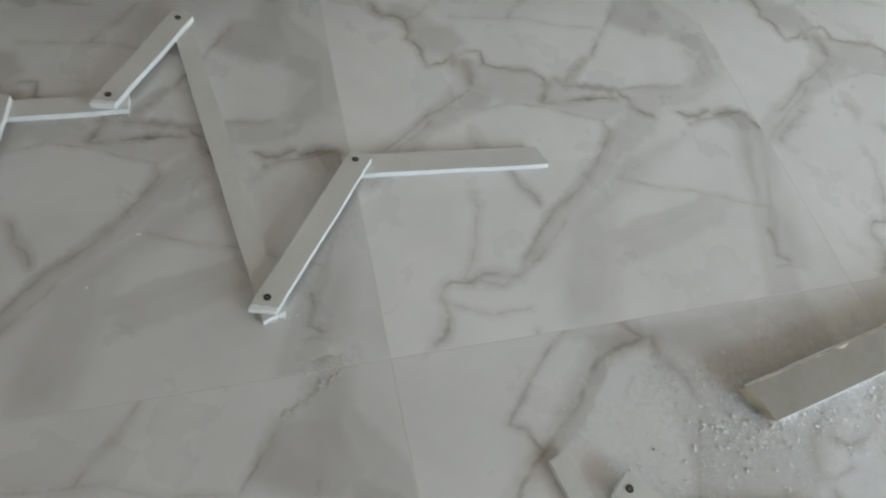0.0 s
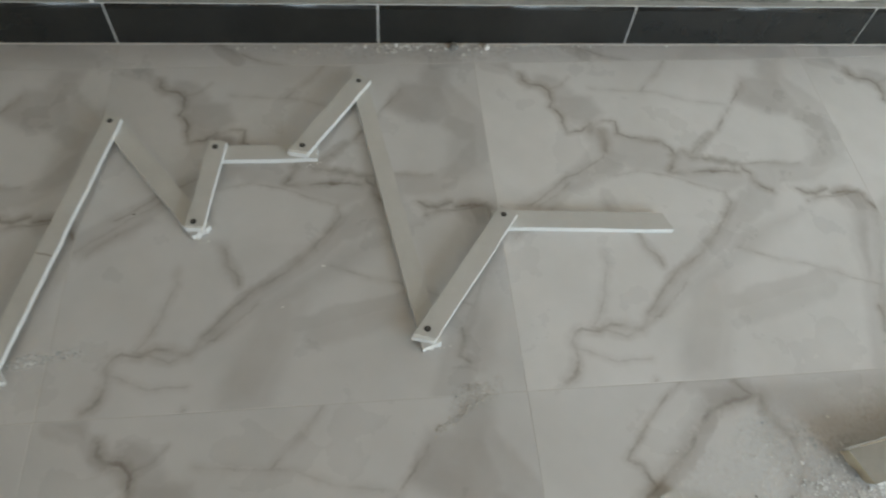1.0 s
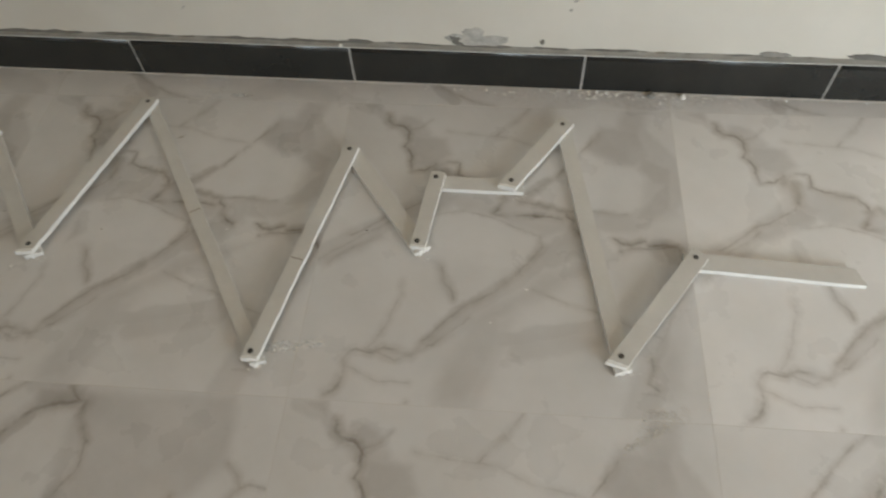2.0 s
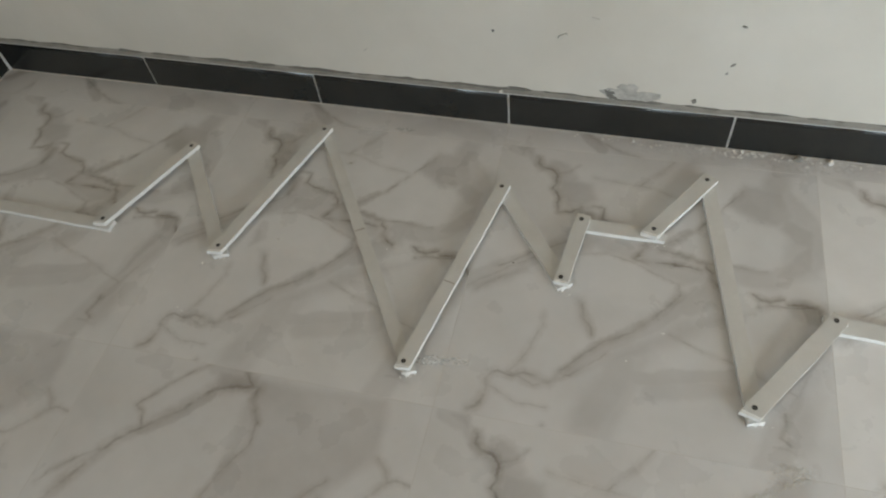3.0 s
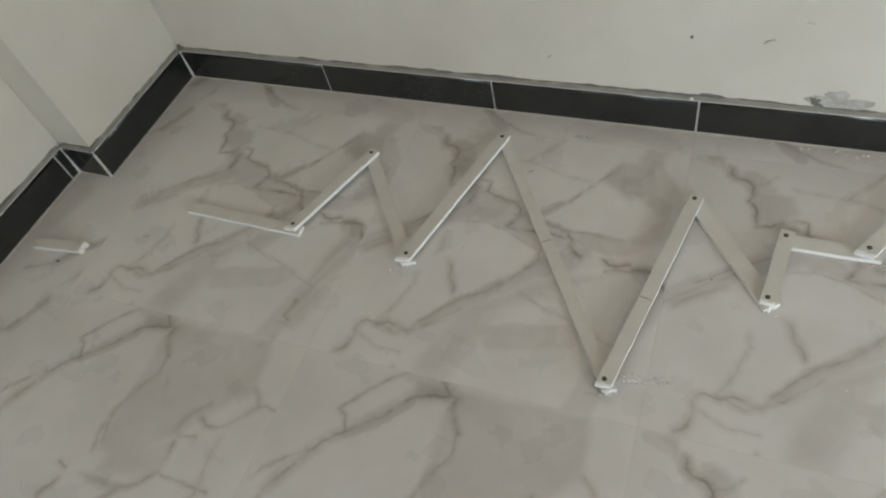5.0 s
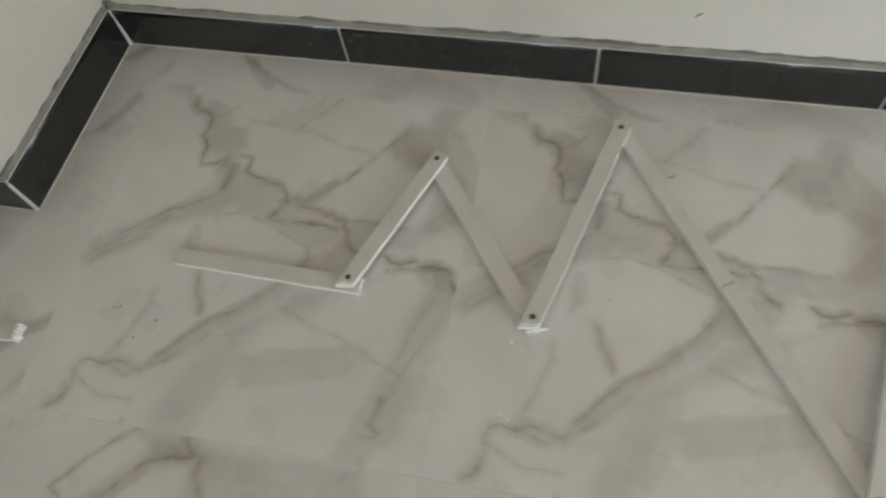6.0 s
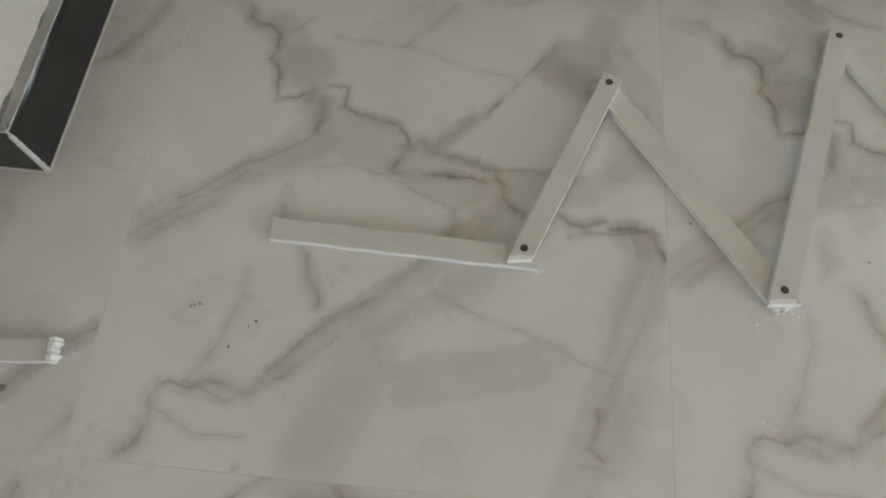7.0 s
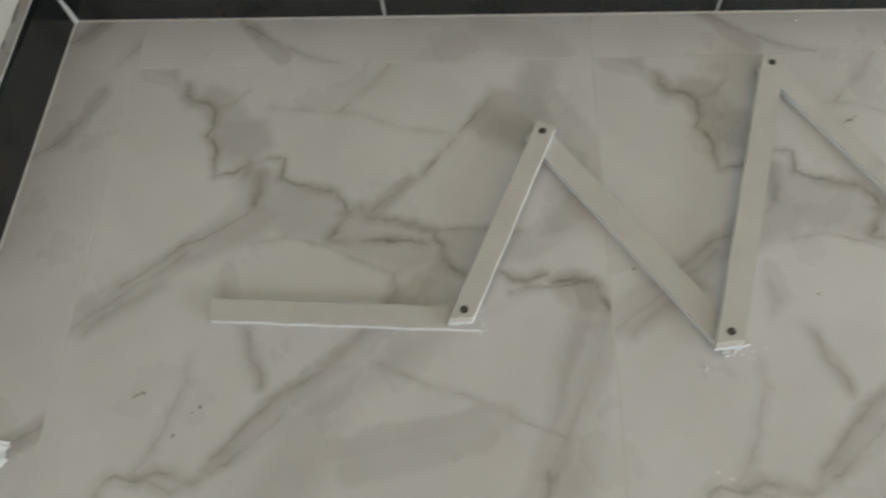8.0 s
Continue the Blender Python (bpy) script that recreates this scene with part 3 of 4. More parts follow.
def skirting_run(m, joints, label, seed, open0=0.0, open1=0.0):
    """A run of skirting along the local x axis of m: tiles, grout behind, caulk at the floor and mortar on top."""
    a, b = joints[0], joints[-1]
    end0, end1 = open0, open1      # room for grout at a mitred outer corner
    run = tagged(new("baseboard", mesh_of("grout", boxes((a + end0 * 1.4, 0.0022, 0.0, b - end1 * 1.4, 0.0116, 0.0835)), WHITE_GROUT)), label, kind="structure")
    run.matrix_world = m
    for x0, x1 in zip(joints, joints[1:]):
        g0, g1 = (end0 if x0 == a else JOINT / 2), (end1 if x1 == b else JOINT / 2)
        tile = part("tile", skirting_bm(x1 - x0 - g0 - g1), BLACK_TILE, run)
        tile.location = (x0 + g0, 0.0006 * noise.noise((x0 * 9, seed, 2)), 0)
    # caulk bead at the foot
    bm = bmesh.new()
    steps = max(4, int((b - a) / 0.02))
    last = None
    for i in range(steps + 1):
        x = a + (b - a) * i / steps
        r = 0.0016 + 0.0008 * ragged(x, seed)
        ring = [bm.verts.new(v) for v in ((x, 0.003, r + 0.0012), (x, -r * 0.3, r * 0.9), (x, -r, 0.0002), (x, 0.003, 0.0))]
        if last:
            for j in range(3):
                bm.faces.new((last[j], ring[j], ring[j + 1], last[j + 1]))
        last = ring
    part("caulk", bm, PALE, run, "thin pale caulk line")
    # mortar fillet between the tile's top and the plaster, with a ragged dark edge
    for name, mat, depth, rise, amp, sd in (("mortar", CEMENT, 0.0, 0.0905, 0.002, 1.0), ("mortar_edge", DARK_CEMENT, 0.002, 0.0920, 0.006, 5.0)):
        bm = bmesh.new()
        steps = max(6, int((b - a) / 0.006))
        last = None
        for i in range(steps + 1):
            x = a + (b - a) * i / steps
            top = rise + amp * ragged(x, seed + sd, 14.0 if depth else 22.0)
            top = max(top, 0.0885)
            y0 = 0.0105 - depth * 0.6
            ring = [bm.verts.new((max(v[0], a + v[1]) if end0 else min(v[0], b - v[1]) if end1 else v[0], v[1], v[2])) for v in ((x, 0.0022 + depth * 2, 0.0848), (x, 0.006 + depth, 0.0866 + 0.0006 * ragged(x, seed + 3) - depth * 0.2), (x, y0 + depth, top - 0.002), (x, FACE + 0.002, top), (x, FACE + 0.002, 0.084))]
            if last:
                for j in range(4):
                    bm.faces.new((last[j], ring[j], ring[j + 1], last[j + 1]))
            last = ring
        part(name, bm, mat, run)
    return run


north = [0.0, 0.439, 0.876, 1.316, 1.760, 2.207] + [2.207 + 0.443 * i for i in range(1, 6)] + [RIGHT]
skirting_run(pose(0, 0, 0), north, "glossy black skirting tiles with white grout and grey mortar", 1.0)
# the pier's flank, its short return and the west wall: local x runs along the wall with the room on the local -y side
skirting_run(Matrix.Translation((0, STEP_Y, 0)) @ pose(0, 0, 0, 0, 0, 90), [0.0, -STEP_Y], "glossy black skirting tile on the pier's flank", 2.0, open0=0.0026)
skirting_run(Matrix.Translation((STEP_X, STEP_Y, 0)), [0.0, -STEP_X], "short glossy black skirting tile on the pier's return", 3.0, open1=0.0026)
skirting_run(Matrix.Translation((STEP_X, FRONT, 0)) @ pose(0, 0, 0, 0, 0, 90),
             sorted([0.0] + [STEP_Y - FRONT - 0.026 - 0.4414 * i for i in range(0, 7)] + [STEP_Y - FRONT]), "glossy black skirting tiles on the west wall", 4.0)
# white grout in the inner and outer corners
corner_bm = bmesh.new()
for x, y, s in ((0.0, 0.0, 0.006), (STEP_X, STEP_Y, 0.006)):
    vs = [corner_bm.verts.new(v) for v in ((x - 0.002, y + 0.002, 0), (x + s, y + 0.001, 0), (x - 0.001, y - s, 0), (x - 0.002, y + 0.002, 0.084), (x + s * 0.35, y + 0.001, 0.084), (x - 0.001, y - s * 0.35, 0.084))]
    for q in ((0, 1, 4, 3), (1, 2, 5, 4), (2, 0, 3, 5), (3, 4, 5), (0, 2, 1)):
        corner_bm.faces.new([vs[i] for i in q])
setting("trim_corner_grout", corner_bm, WHITE_GROUT, "smeared white grout in the skirting's inner corners")
def mitre_bm():
    bm = bmesh.new()
    last = None
    for i in range(18):
        z = 0.001 + 0.0845 * i / 17
        r = 0.0040 - 0.010 * z + 0.0012 * noise.noise((z * 160, 2.0, 5.0))
        r = max(r, 0.0028)
        k = 0.0007 if z < 0.077 else -0.0015
        ring = [bm.verts.new(v) for v in ((-r, STEP_Y - k, z), (k * 0.7, STEP_Y - k * 0.7, z), (k, STEP_Y + r, z), (-0.0065, STEP_Y + 0.0065, z))]
        if last:
            for j in range(4):
                bm.faces.new((last[j], ring[j], ring[(j + 1) % 4], last[(j + 1) % 4]))
        last = ring
    bm.faces.new(last)
    return bm


setting("trim_mitre_grout", mitre_bm(), WHITE_GROUT, "white grout on the pier's mitred corner")


# ---- wall marks ----
def blob_bm(w, h, seed, rough=0.35, n=48):
    """A thin uneven smear in the x-z plane, its back on y = 0."""
    t = 0.0006 + 0.00022 * seed
    bm = bmesh.new()
    rim, low = [], []
    for i in range(n):
        a = 2 * math.pi * i / n
        r = 1 + rough * (noise.noise((math.cos(a) * 1.6, math.sin(a) * 1.6, seed)) + 0.6 * noise.noise((math.cos(a) * 5, math.sin(a) * 5, seed)))
        x, z = w / 2 * r * math.cos(a), h / 2 * r * math.sin(a)
        rim.append(bm.verts.new((x * 0.94, -t, z * 0.94)))
        low.append(bm.verts.new((x, 0.0008, z)))
    bm.faces.new(rim)
    for i in range(n):
        bm.faces.new((rim[i], rim[(i + 1) % n], low[(i + 1) % n], low[i]))
    return bm


def wall_mark(name, x, z, w, h, turn, mat, seed, label, rough=0.35):
    ob = part(name, blob_bm(w, h, seed, rough), mat, wall_north, label)
    ob.matrix_world = pose(x, FACE, z, 0, turn, 0)


for args in (("plaster_patch", 1.560, 0.103, 0.086, 0.044, 4, PATCH, 2.3, "grey filler patch on the plaster", 0.75),
             ("plaster_patch", 1.518, 0.100, 0.026, 0.019, 30, DARK_CEMENT, 4.3, "dark cement smear", 0.8),
             ("plaster_patch", 1.590, 0.097, 0.030, 0.013, -8, PATCH, 4.9, "cement smear", 0.5),
             ("plaster_patch", 1.679, 0.103, 0.009, 0.010, 0, DARK_CEMENT, 6.1, "small cement splash", 0.4),
             ("plaster_patch", 1.336, 0.092, 0.046, 0.007, 2, DARK_CEMENT, 7.7, "cement smear", 0.3),
             ("plaster_patch", 2.09, 0.093, 0.05, 0.010, 0, CEMENT, 8.4, "cement smear", 0.4),
             ("plaster_patch", 2.25, 0.094, 0.06, 0.012, 0, DARK_CEMENT, 9.4, "cement smear", 0.5),
             ("scuff_mark", 1.287, 0.227, 0.006, 0.0065, 0, DARK_CEMENT, 3.2, "small dark nail hole", 0.3),
             ("scuff_mark", 1.479, 0.270, 0.014, 0.0022, 15, FAINT, 5.5, "thin faint scratch", 0.5),
             ("scuff_mark", 1.724, 0.174, 0.006, 0.003, -40, CEMENT, 5.9, "thin dark scratch", 0.5),
             ("scuff_mark", 1.731, 0.194, 0.009, 0.003, -45, CEMENT, 6.9, "thin dark scratch", 0.5),
             ("scuff_mark", 1.733, 0.275, 0.007, 0.004, 20, CEMENT, 7.2, "small dark scuff", 0.5),
             ("scuff_mark", 1.421, 0.227, 0.022, 0.007, -35, FAINT, 7.9, "faint grey smear", 0.5),
             ("scuff_mark", 1.011, 0.155, 0.012, 0.0016, -45, PATCH, 8.2, "faint scratch", 0.5)):
    wall_mark(*args)


# ---- gypsum board strips ----
THICK = 0.0095


def strip(p0, p1, width, level, seed, before=0.016, after=0.016, skew0=0.0, skew1=0.0, top=PAPER,
          label="hand-cut gypsum board strip, grey paper face and white cut edges", base=None, torn=0.0, off=0.0):
    """A strip of plasterboard from p0 to p1 on the given layer: a gypsum core with a paper face above and below."""
    a, b = Vector(p0), Vector(p1)
    run = (b - a).length
    x0, x1 = -before, run + after
    n = max(8, int((x1 - x0) / 0.008))

    def outline(inset, peel=0.0):
        side = []
        for s in (-1, 1):
            row = []
            for i in range(n + 1):
                f = i / n
                x = x0 + peel + (x1 - x0 - peel) * f
                half = width / 2 + 0.0011 * ragged(x, seed + s, 24.0) - inset
                skew = skew0 * (1 - f) + skew1 * f
                x += s * skew * (width / 2)
                if i in (0, n):
                    x += (inset if i == 0 else -inset)
                row.append((x, off + s * half))
            side.append(row)
        ends = []
        for (xa, ya), (xb, yb), e in ((side[0][-1], side[1][-1], 1), (side[1][0], side[0][0], -1)):
            ends.append([(xa + (xb - xa) * k / 5 + (0.0022 + 0.3 * (peel if e < 0 else 0)) * noise.noise((k * 1.7, seed + peel * 500, e * 3.0)), ya + (yb - ya) * k / 5) for k in range(1, 5)])
        return side[0] + ends[0] + side[1][::-1] + ends[1]

    def slab(inset, z0, z1, chip=0.0, peel=0.0):
        bm = bmesh.new()
        pts = outline(inset, peel)
        lo = [bm.verts.new((x, y, z0)) for x, y in pts]
        mid = [bm.verts.new((x + chip * noise.noise((x * 160, y * 160, seed)), y + chip * noise.noise((y * 160, x * 160, seed + 9)), (z0 + z1) / 2)) for x, y in pts]
        hi = [bm.verts.new((x, y, z1)) for x, y in pts]
        k = len(pts)
        rings = (lo, mid, hi) if chip else (lo, hi)
        for ra, rb in zip(rings, rings[1:]):
            for i in range(k):
                bm.faces.new((ra[i], ra[(i + 1) % k], rb[(i + 1) % k], rb[i]))
        bm.faces.new(lo[::-1])
        bm.faces.new(hi)
        return bm

    core = new("gypsum_strip", mesh_of("gypsum_core", slab(0.0002, 0.0005, THICK - 0.0005, 0.0006), GYPSUM))
    part("paper_face", slab(0.0, THICK - 0.0005, THICK, peel=torn), top, core, "grey board paper")
    part("paper_back", slab(0.0, 0.0, 0.0005), top, core)
    z = level * THICK
    turn = math.degrees(math.atan2(b.y - a.y, b.x - a.x))
    core.matrix_world = base if base else pose(a.x, a.y, z, 0, 0, turn)
    return tagged(core, label, "gypsum strip", "zigzag of strips")


def broken_end(core, x, width, off, seed, long=0.006, high=THICK):
    """Crumbled bare gypsum sticking out past the paper at the far end of a strip."""
    bm = bmesh.new()
    n, last = 10, None
    for i in range(n + 1):
        y = off - width / 2 + width * i / n
        reach = long * (0.35 + 0.9 * abs(noise.noise((i * 0.9, seed, 2.0))) + 0.35 * noise.noise((i * 0.3, seed, 5.0)))
        top = high * (0.86 + 0.22 * noise.noise((i * 0.8, seed, 8.0)))
        ring = [bm.verts.new(v) for v in ((x - 0.003, y, 0.0004), (x + reach, y, 0.0004), (x + reach * 0.9, y, top * 0.55), (x + reach * 0.45, y, top), (x - 0.003, y, top))]
        if last:
            for j in range(5):
                bm.faces.new((last[j], ring[j], ring[(j + 1) % 5], last[(j + 1) % 5]))
        else:
            bm.faces.new(ring)
        last = ring
    bm.faces.new(last[::-1])
    part("broken_end", bm, GYPSUM, core, "crumbling white gypsum end")


def screw(x, y, z, seed):
    """A bugle-head screw sunk in the paper: head with a cross recess."""
    bm = bmesh.new()
    n = 16
    rings = []
    for r, h in ((0.0019, -0.003), (0.0041, 0.0002), (0.0043, 0.0006), (0.0036, 0.0007), (0.0014, 0.0005)):
        rings.append([bm.verts.new((r * math.cos(2 * math.pi * i / n), r * math.sin(2 * math.pi * i / n), h)) for i in range(n)])
    for ra, rb in zip(rings, rings[1:]):
        for i in range(n):
            bm.faces.new((ra[i], ra[(i + 1) % n], rb[(i + 1) % n], rb[i]))
    bm.faces.new(rings[0][::-1])
    bm.faces.new(rings[-1])
    ob = new("drywall_screw", mesh_of("screw_head", bm, SCREW, smooth=True))
    cross = boxes((-0.0022, -0.0004, 0.0005, 0.0022, 0.0004, 0.0009), (-0.0004, -0.0022, 0.0005, 0.0004, 0.0022, 0.0009))
    part("cross_recess", cross, DIRT, ob)
    ob.matrix_world = pose(x, y, z, 5 * noise.noise((x, y, 1)), 5 * noise.noise((x, y, 4)), seed * 37)
    tagged(ob, "black drywall screw sunk in the gypsum strip", "screw", "screws in the strips")


S = [(0.561, -0.424), (0.647, -0.197), (0.836, -0.442), (0.926, -0.098), (1.266, -0.606), (1.343, -0.195),
     (1.491, -0.388), (1.507, -0.250), (1.638, -0.249), (1.725, -0.110), (1.813, -0.569), (1.936, -0.387)]
E1, E2 = (0.279, -0.4262), (2.187, -0.398)
strip(E1, (0.561, -0.4300), 0.0255, 0, 1.1, before=0.0, after=0.019)
strip(S[0], S[1], 0.0235, 1, 2.1, torn=0.0055, before=0.014, after=0.012, skew0=-0.5, off=-0.001)
low = strip(S[1], S[2], 0.0285, 0, 3.1, before=0.012, after=0.016, skew1=0.35, off=-0.0025)
broken_end(low, (Vector(S[2]) - Vector(S[1])).length + 0.014, 0.019, 0.003, 1.7)
strip(S[2], S[3], 0.0265, 1, 4.1, torn=0.0055, before=0.0165, after=0.012, skew0=-0.42, off=-0.001)
long_strip = low = strip(S[3], S[4], 0.0235, 0, 5.1, before=0.010, after=0.017, skew1=0.25, off=0.0025)
broken_end(low, (Vector(S[4]) - Vector(S[3])).length + 0.015, 0.017, 0.0025, 2.7)
kinked = strip(S[4], S[5], 0.025, 1, 6.1, torn=0.0050, before=0.012, after=0.009, skew0=-0.25, off=-0.002)
low = strip(S[5], S[6], 0.030, 0, 7.1, before=0.010, after=0.014, off=0.002)
broken_end(low, (Vector(S[6]) - Vector(S[5])).length + 0.012, 0.02, 0.002, 3.7)
strip(S[6], S[7], 0.0255, 1, 8.1, torn=0.0045, before=0.011, after=0.012, off=-0.002)
strip(S[7], S[8], 0.028, 0, 9.1, before=0.012, after=0.022, off=-0.004)
strip(S[8], S[9], 0.029, 1, 10.1, torn=0.0055, before=0.0165, after=0.013, skew0=-0.35, off=-0.0015)
low = strip(S[9], S[10], 0.027, 0, 11.1, before=0.010, after=0.020, skew1=-0.2, off=0.002)
broken_end(low, (Vector(S[10]) - Vector(S[9])).length + 0.017, 0.02, 0.004, 4.9)
strip(S[10], S[11], 0.029, 1, 12.1, torn=0.0055, before=0.016, after=0.013, skew0=-0.35, off=-0.0025)
strip(S[11], E2, 0.0305, 0, 13.1, before=0.016, after=0.0, skew1=-0.42, off=-0.001)
for i, (x, y) in enumerate(S):
    screw(x, y, 2 * THICK, i)



def crease(core, x, width, off, seed):
    """A scuffed bruise across a strip's paper."""
    bm = bmesh.new()
    last = None
    for i in range(9):
        y = off - width / 2 + width * i / 8
        a, b = x + 0.003 * noise.noise((i * 0.7, seed, 1)), 0.0012 + 0.0016 * abs(noise.noise((i * 0.6, seed, 6)))
        row = [bm.verts.new(v) for v in ((a - b, y, THICK - 0.0001), (a - b * 0.4, y, THICK + 0.0004), (a + b * 0.5, y, THICK + 0.0003), (a + b, y, THICK - 0.0001))]
        if last:
            for j in range(3):
                bm.faces.new((last[j], row[j], row[j + 1], last[j + 1]))
        last = row
    part("crease", bm, SMUDGE, core, "scuffed brown crease in the paper")


crease(kinked, 0.172, 0.022, -0.002, 3.3)
crease(long_strip, 0.300, 0.020, 0.0025, 7.3)

# a loose offcut by the west wall
offcut = strip((-0.056, -0.604), (0.080, -0.589), 0.024, 0, 21.0, 0.0, 0.0, label="short loose gypsum board offcut with a white broken end")
broken_end(offcut, 0.1365, 0.026, 0.0, 6.3, 0.009, 0.0145)

# a tilted strip leaning on two stacked offcuts, among the crumbs
TILT = 26.0
axis = 11.6
lift = Matrix.Translation((2.338, -0.797, 0.0055)) @ pose(0, 0, 0, 0, 0, axis) @ pose(0, 0, 0, TILT, 0, 0) @ pose(0, 0.0245, -0.004, 0, 0, 0)
propped = strip((0, 0), (0.55, 0), 0.049, 0, 31.0, 0.0, 0.0, skew0=-0.5, top=BROWN_PAPER, base=lift,
                label="brown-faced gypsum board strip propped up at one edge")


def torn_end_bm(layer, reach, curl):
    """A ragged paper flap that hangs over the board's broken end."""
    bm = bmesh.new()
    rows = []
    for i in range(19):
        f = i / 18
        y = -0.0235 + 0.047 * f
        x = -0.5 * y - 0.0005 * layer
        r = reach * (0.55 + 0.9 * abs(noise.noise((f * 2.2, layer * 3.0, 1.0))) + 0.3 * f)
        rows.append([bm.verts.new((x - r * k * (1.0 + curl * k), y, THICK + 0.0003 - 0.011 * k ** 1.4 * (0.8 + 0.3 * noise.noise((f * 2.6, layer, 4))) - layer * 0.0012)) for k in (0.0, 0.35, 0.7, 1.0)])
    for ra, rb in zip(rows, rows[1:]):
        for j in range(3):
            bm.faces.new((ra[j], ra[j + 1], rb[j + 1], rb[j]))
    bmesh.ops.solidify(bm, geom=bm.faces, thickness=0.0004)
    return bm


front_bm = bmesh.new()
add_box(front_bm, 0.014, -0.0262, 0.0006, 0.545, -0.0243, THICK + 0.0004, bevel=0.0004)
part("cut_edge", front_bm, GYPSUM, propped, "rough white cut edge")
part("torn_paper", torn_end_bm(0, 0.0075, 0.1), CREAM_PAPER, propped, "cream torn paper edge")
part("torn_paper", torn_end_bm(2, 0.0035, -0.3), BROWN_PAPER, propped, "brown torn paper edge")
# ragged paper along the raised edge
ridge_bm = bmesh.new()
last = None
for i in range(80):
    x = 0.004 + 0.54 * i / 79
    r = 0.0004 + 0.0012 * max(0.0, ragged(x, 3.0, 26.0)) + (0.003 if 0.125 < x < 0.137 else 0.0)
    row = [ridge_bm.verts.new(v) for v in ((x, 0.0245 - r, THICK + 0.0004), (x, 0.0243, THICK + 0.0007), (x, 0.0250, THICK - 0.0005))]
    if last:
        for j in range(2):
            ridge_bm.faces.new((last[j], row[j], row[j + 1], last[j + 1]))
    last = row
part("paper_edge", ridge_bm, CREAM_PAPER, propped, "frayed pale paper edge")
along = Vector((math.cos(radians(axis)), math.sin(radians(axis))))
aside = Vector((-along.y, along.x))
foot = Vector((2.338, -0.797))
for k in range(2):
    q = foot + aside * 0.030 + along * (0.10 + 0.02 * k)
    strip(q, q + along * 0.34, 0.020 - 0.006 * k, k, 33.0 + k, 0.0, 0.0, top=BROWN_PAPER, label="brown gypsum board offcut under a propped strip")

# two more strips joined by a screw, next to the crumbs
strip((2.092, -0.795), (2.150, -1.02), 0.022, 0, 41.0, 0.004, 0.02)
strip((2.150, -0.836), (2.30, -1.00), 0.030, 1, 42.0, 0.008, 0.02)
strip((2.10, -0.862), (2.36, -0.905), 0.026, 0, 43.0, 0.0, 0.0)
screw(2.152, -0.838, 2 * THICK, 13)


# ---- crumbs, dust and dirt ----
def lump(size, seed, squash=0.5):
    """Vertices and faces of one uneven crumb that rests on z = 0."""
    rnd = random.Random(seed)
    pts = [(1, 0, 0), (0, 1, 0), (-1, 0, 0), (0, -1, 0), (0, 0, 1), (0, 0, -1)]
    turn = rnd.random() * 6.28
    vs = []
    for x, y, z in pts:
        k = size * (0.55 + 0.7 * rnd.random())
        vs.append(((x * math.cos(turn) - y * math.sin(turn)) * k, (x * math.sin(turn) + y * math.cos(turn)) * k, z * k * squash))
    low = min(v[2] for v in vs)
    vs = [(x, y, z - low) for x, y, z in vs]
    return vs, [(0, 1, 4), (1, 2, 4), (2, 3, 4), (3, 0, 4), (1, 0, 5), (2, 1, 5), (3, 2, 5), (0, 3, 5)]


def scatter(name, spots, mat, label):
    vs, fs = [], []
    for i, (x, y, size) in enumerate(spots):
        v, f = lump(size, i * 7 + len(spots), (0.5, 0.22, 0.7)[i % 3])
        stretch, way = (1.0, 1.7, 1.25)[i % 3], i * 2.4
        v = [(p * stretch * math.cos(way) - q * math.sin(way), p * stretch * math.sin(way) + q * math.cos(way), h) for p, q, h in v]
        fs += [tuple(k + len(vs) for k in q) for q in f]
        vs += [(x + a, y + b, c) for a, b, c in v]
    me = bpy.data.meshes.new(name)
    me.from_pydata(vs, [], fs)
    me.materials.append(mat)
    return tagged(new(name, me), label, "debris", kind="stuff")


rnd = random.Random(5)
spots = []
while len(spots) < 1500:
    s = rnd.random() ** 0.7 * 0.62
    d = rnd.gauss(0, rnd.choice((0.012, 0.03, 0.045)))
    q = foot + along * (s - 0.22) + aside * (-0.012 + d - (0.01 if s > 0.22 else -0.015))
    if s > 0.20 and d > 0.008:
        continue
    big = rnd.random()
    spots.append((q.x, q.y, 0.00035 + 0.0021 * big ** 9 + 0.00045 * rnd.random()))
for i in range(320):
    q = foot + along * (rnd.random() ** 1.5 * 0.5 - 0.01) + aside * (-0.003 - abs(rnd.gauss(0, 0.006)))
    spots.append((q.x, q.y, 0.0008 + 0.0016 * rnd.random() ** 3))
for i in range(260):
    q = foot + along * rnd.gauss(-0.025, 0.035) + aside * rnd.gauss(0.004, 0.022)
    spots.append((q.x, q.y, 0.0006 + 0.0021 * rnd.random() ** 4))
for i in range(90):
    spots.append((rnd.uniform(2.12, 2.75), rnd.uniform(-0.95, -0.70), 0.0005 + 0.0026 * rnd.random() ** 4))
scatter("gypsum_crumbs", spots, GYPSUM, "white gypsum crumbs scattered round the cut board")

spots = [(rnd.gauss(1.85, 0.16), -0.004 - abs(rnd.gauss(0, 0.008)), 0.001 + 0.0034 * rnd.random() ** 3) for i in range(230)]
spots += [(rnd.uniform(0.9, 2.6), -0.004 - abs(rnd.gauss(0, 0.012)), 0.0007 + 0.0012 * rnd.random() ** 3) for i in range(60)]
scatter("plaster_crumbs", spots, GYPSUM, "whitish plaster crumbs along the foot of the skirting")

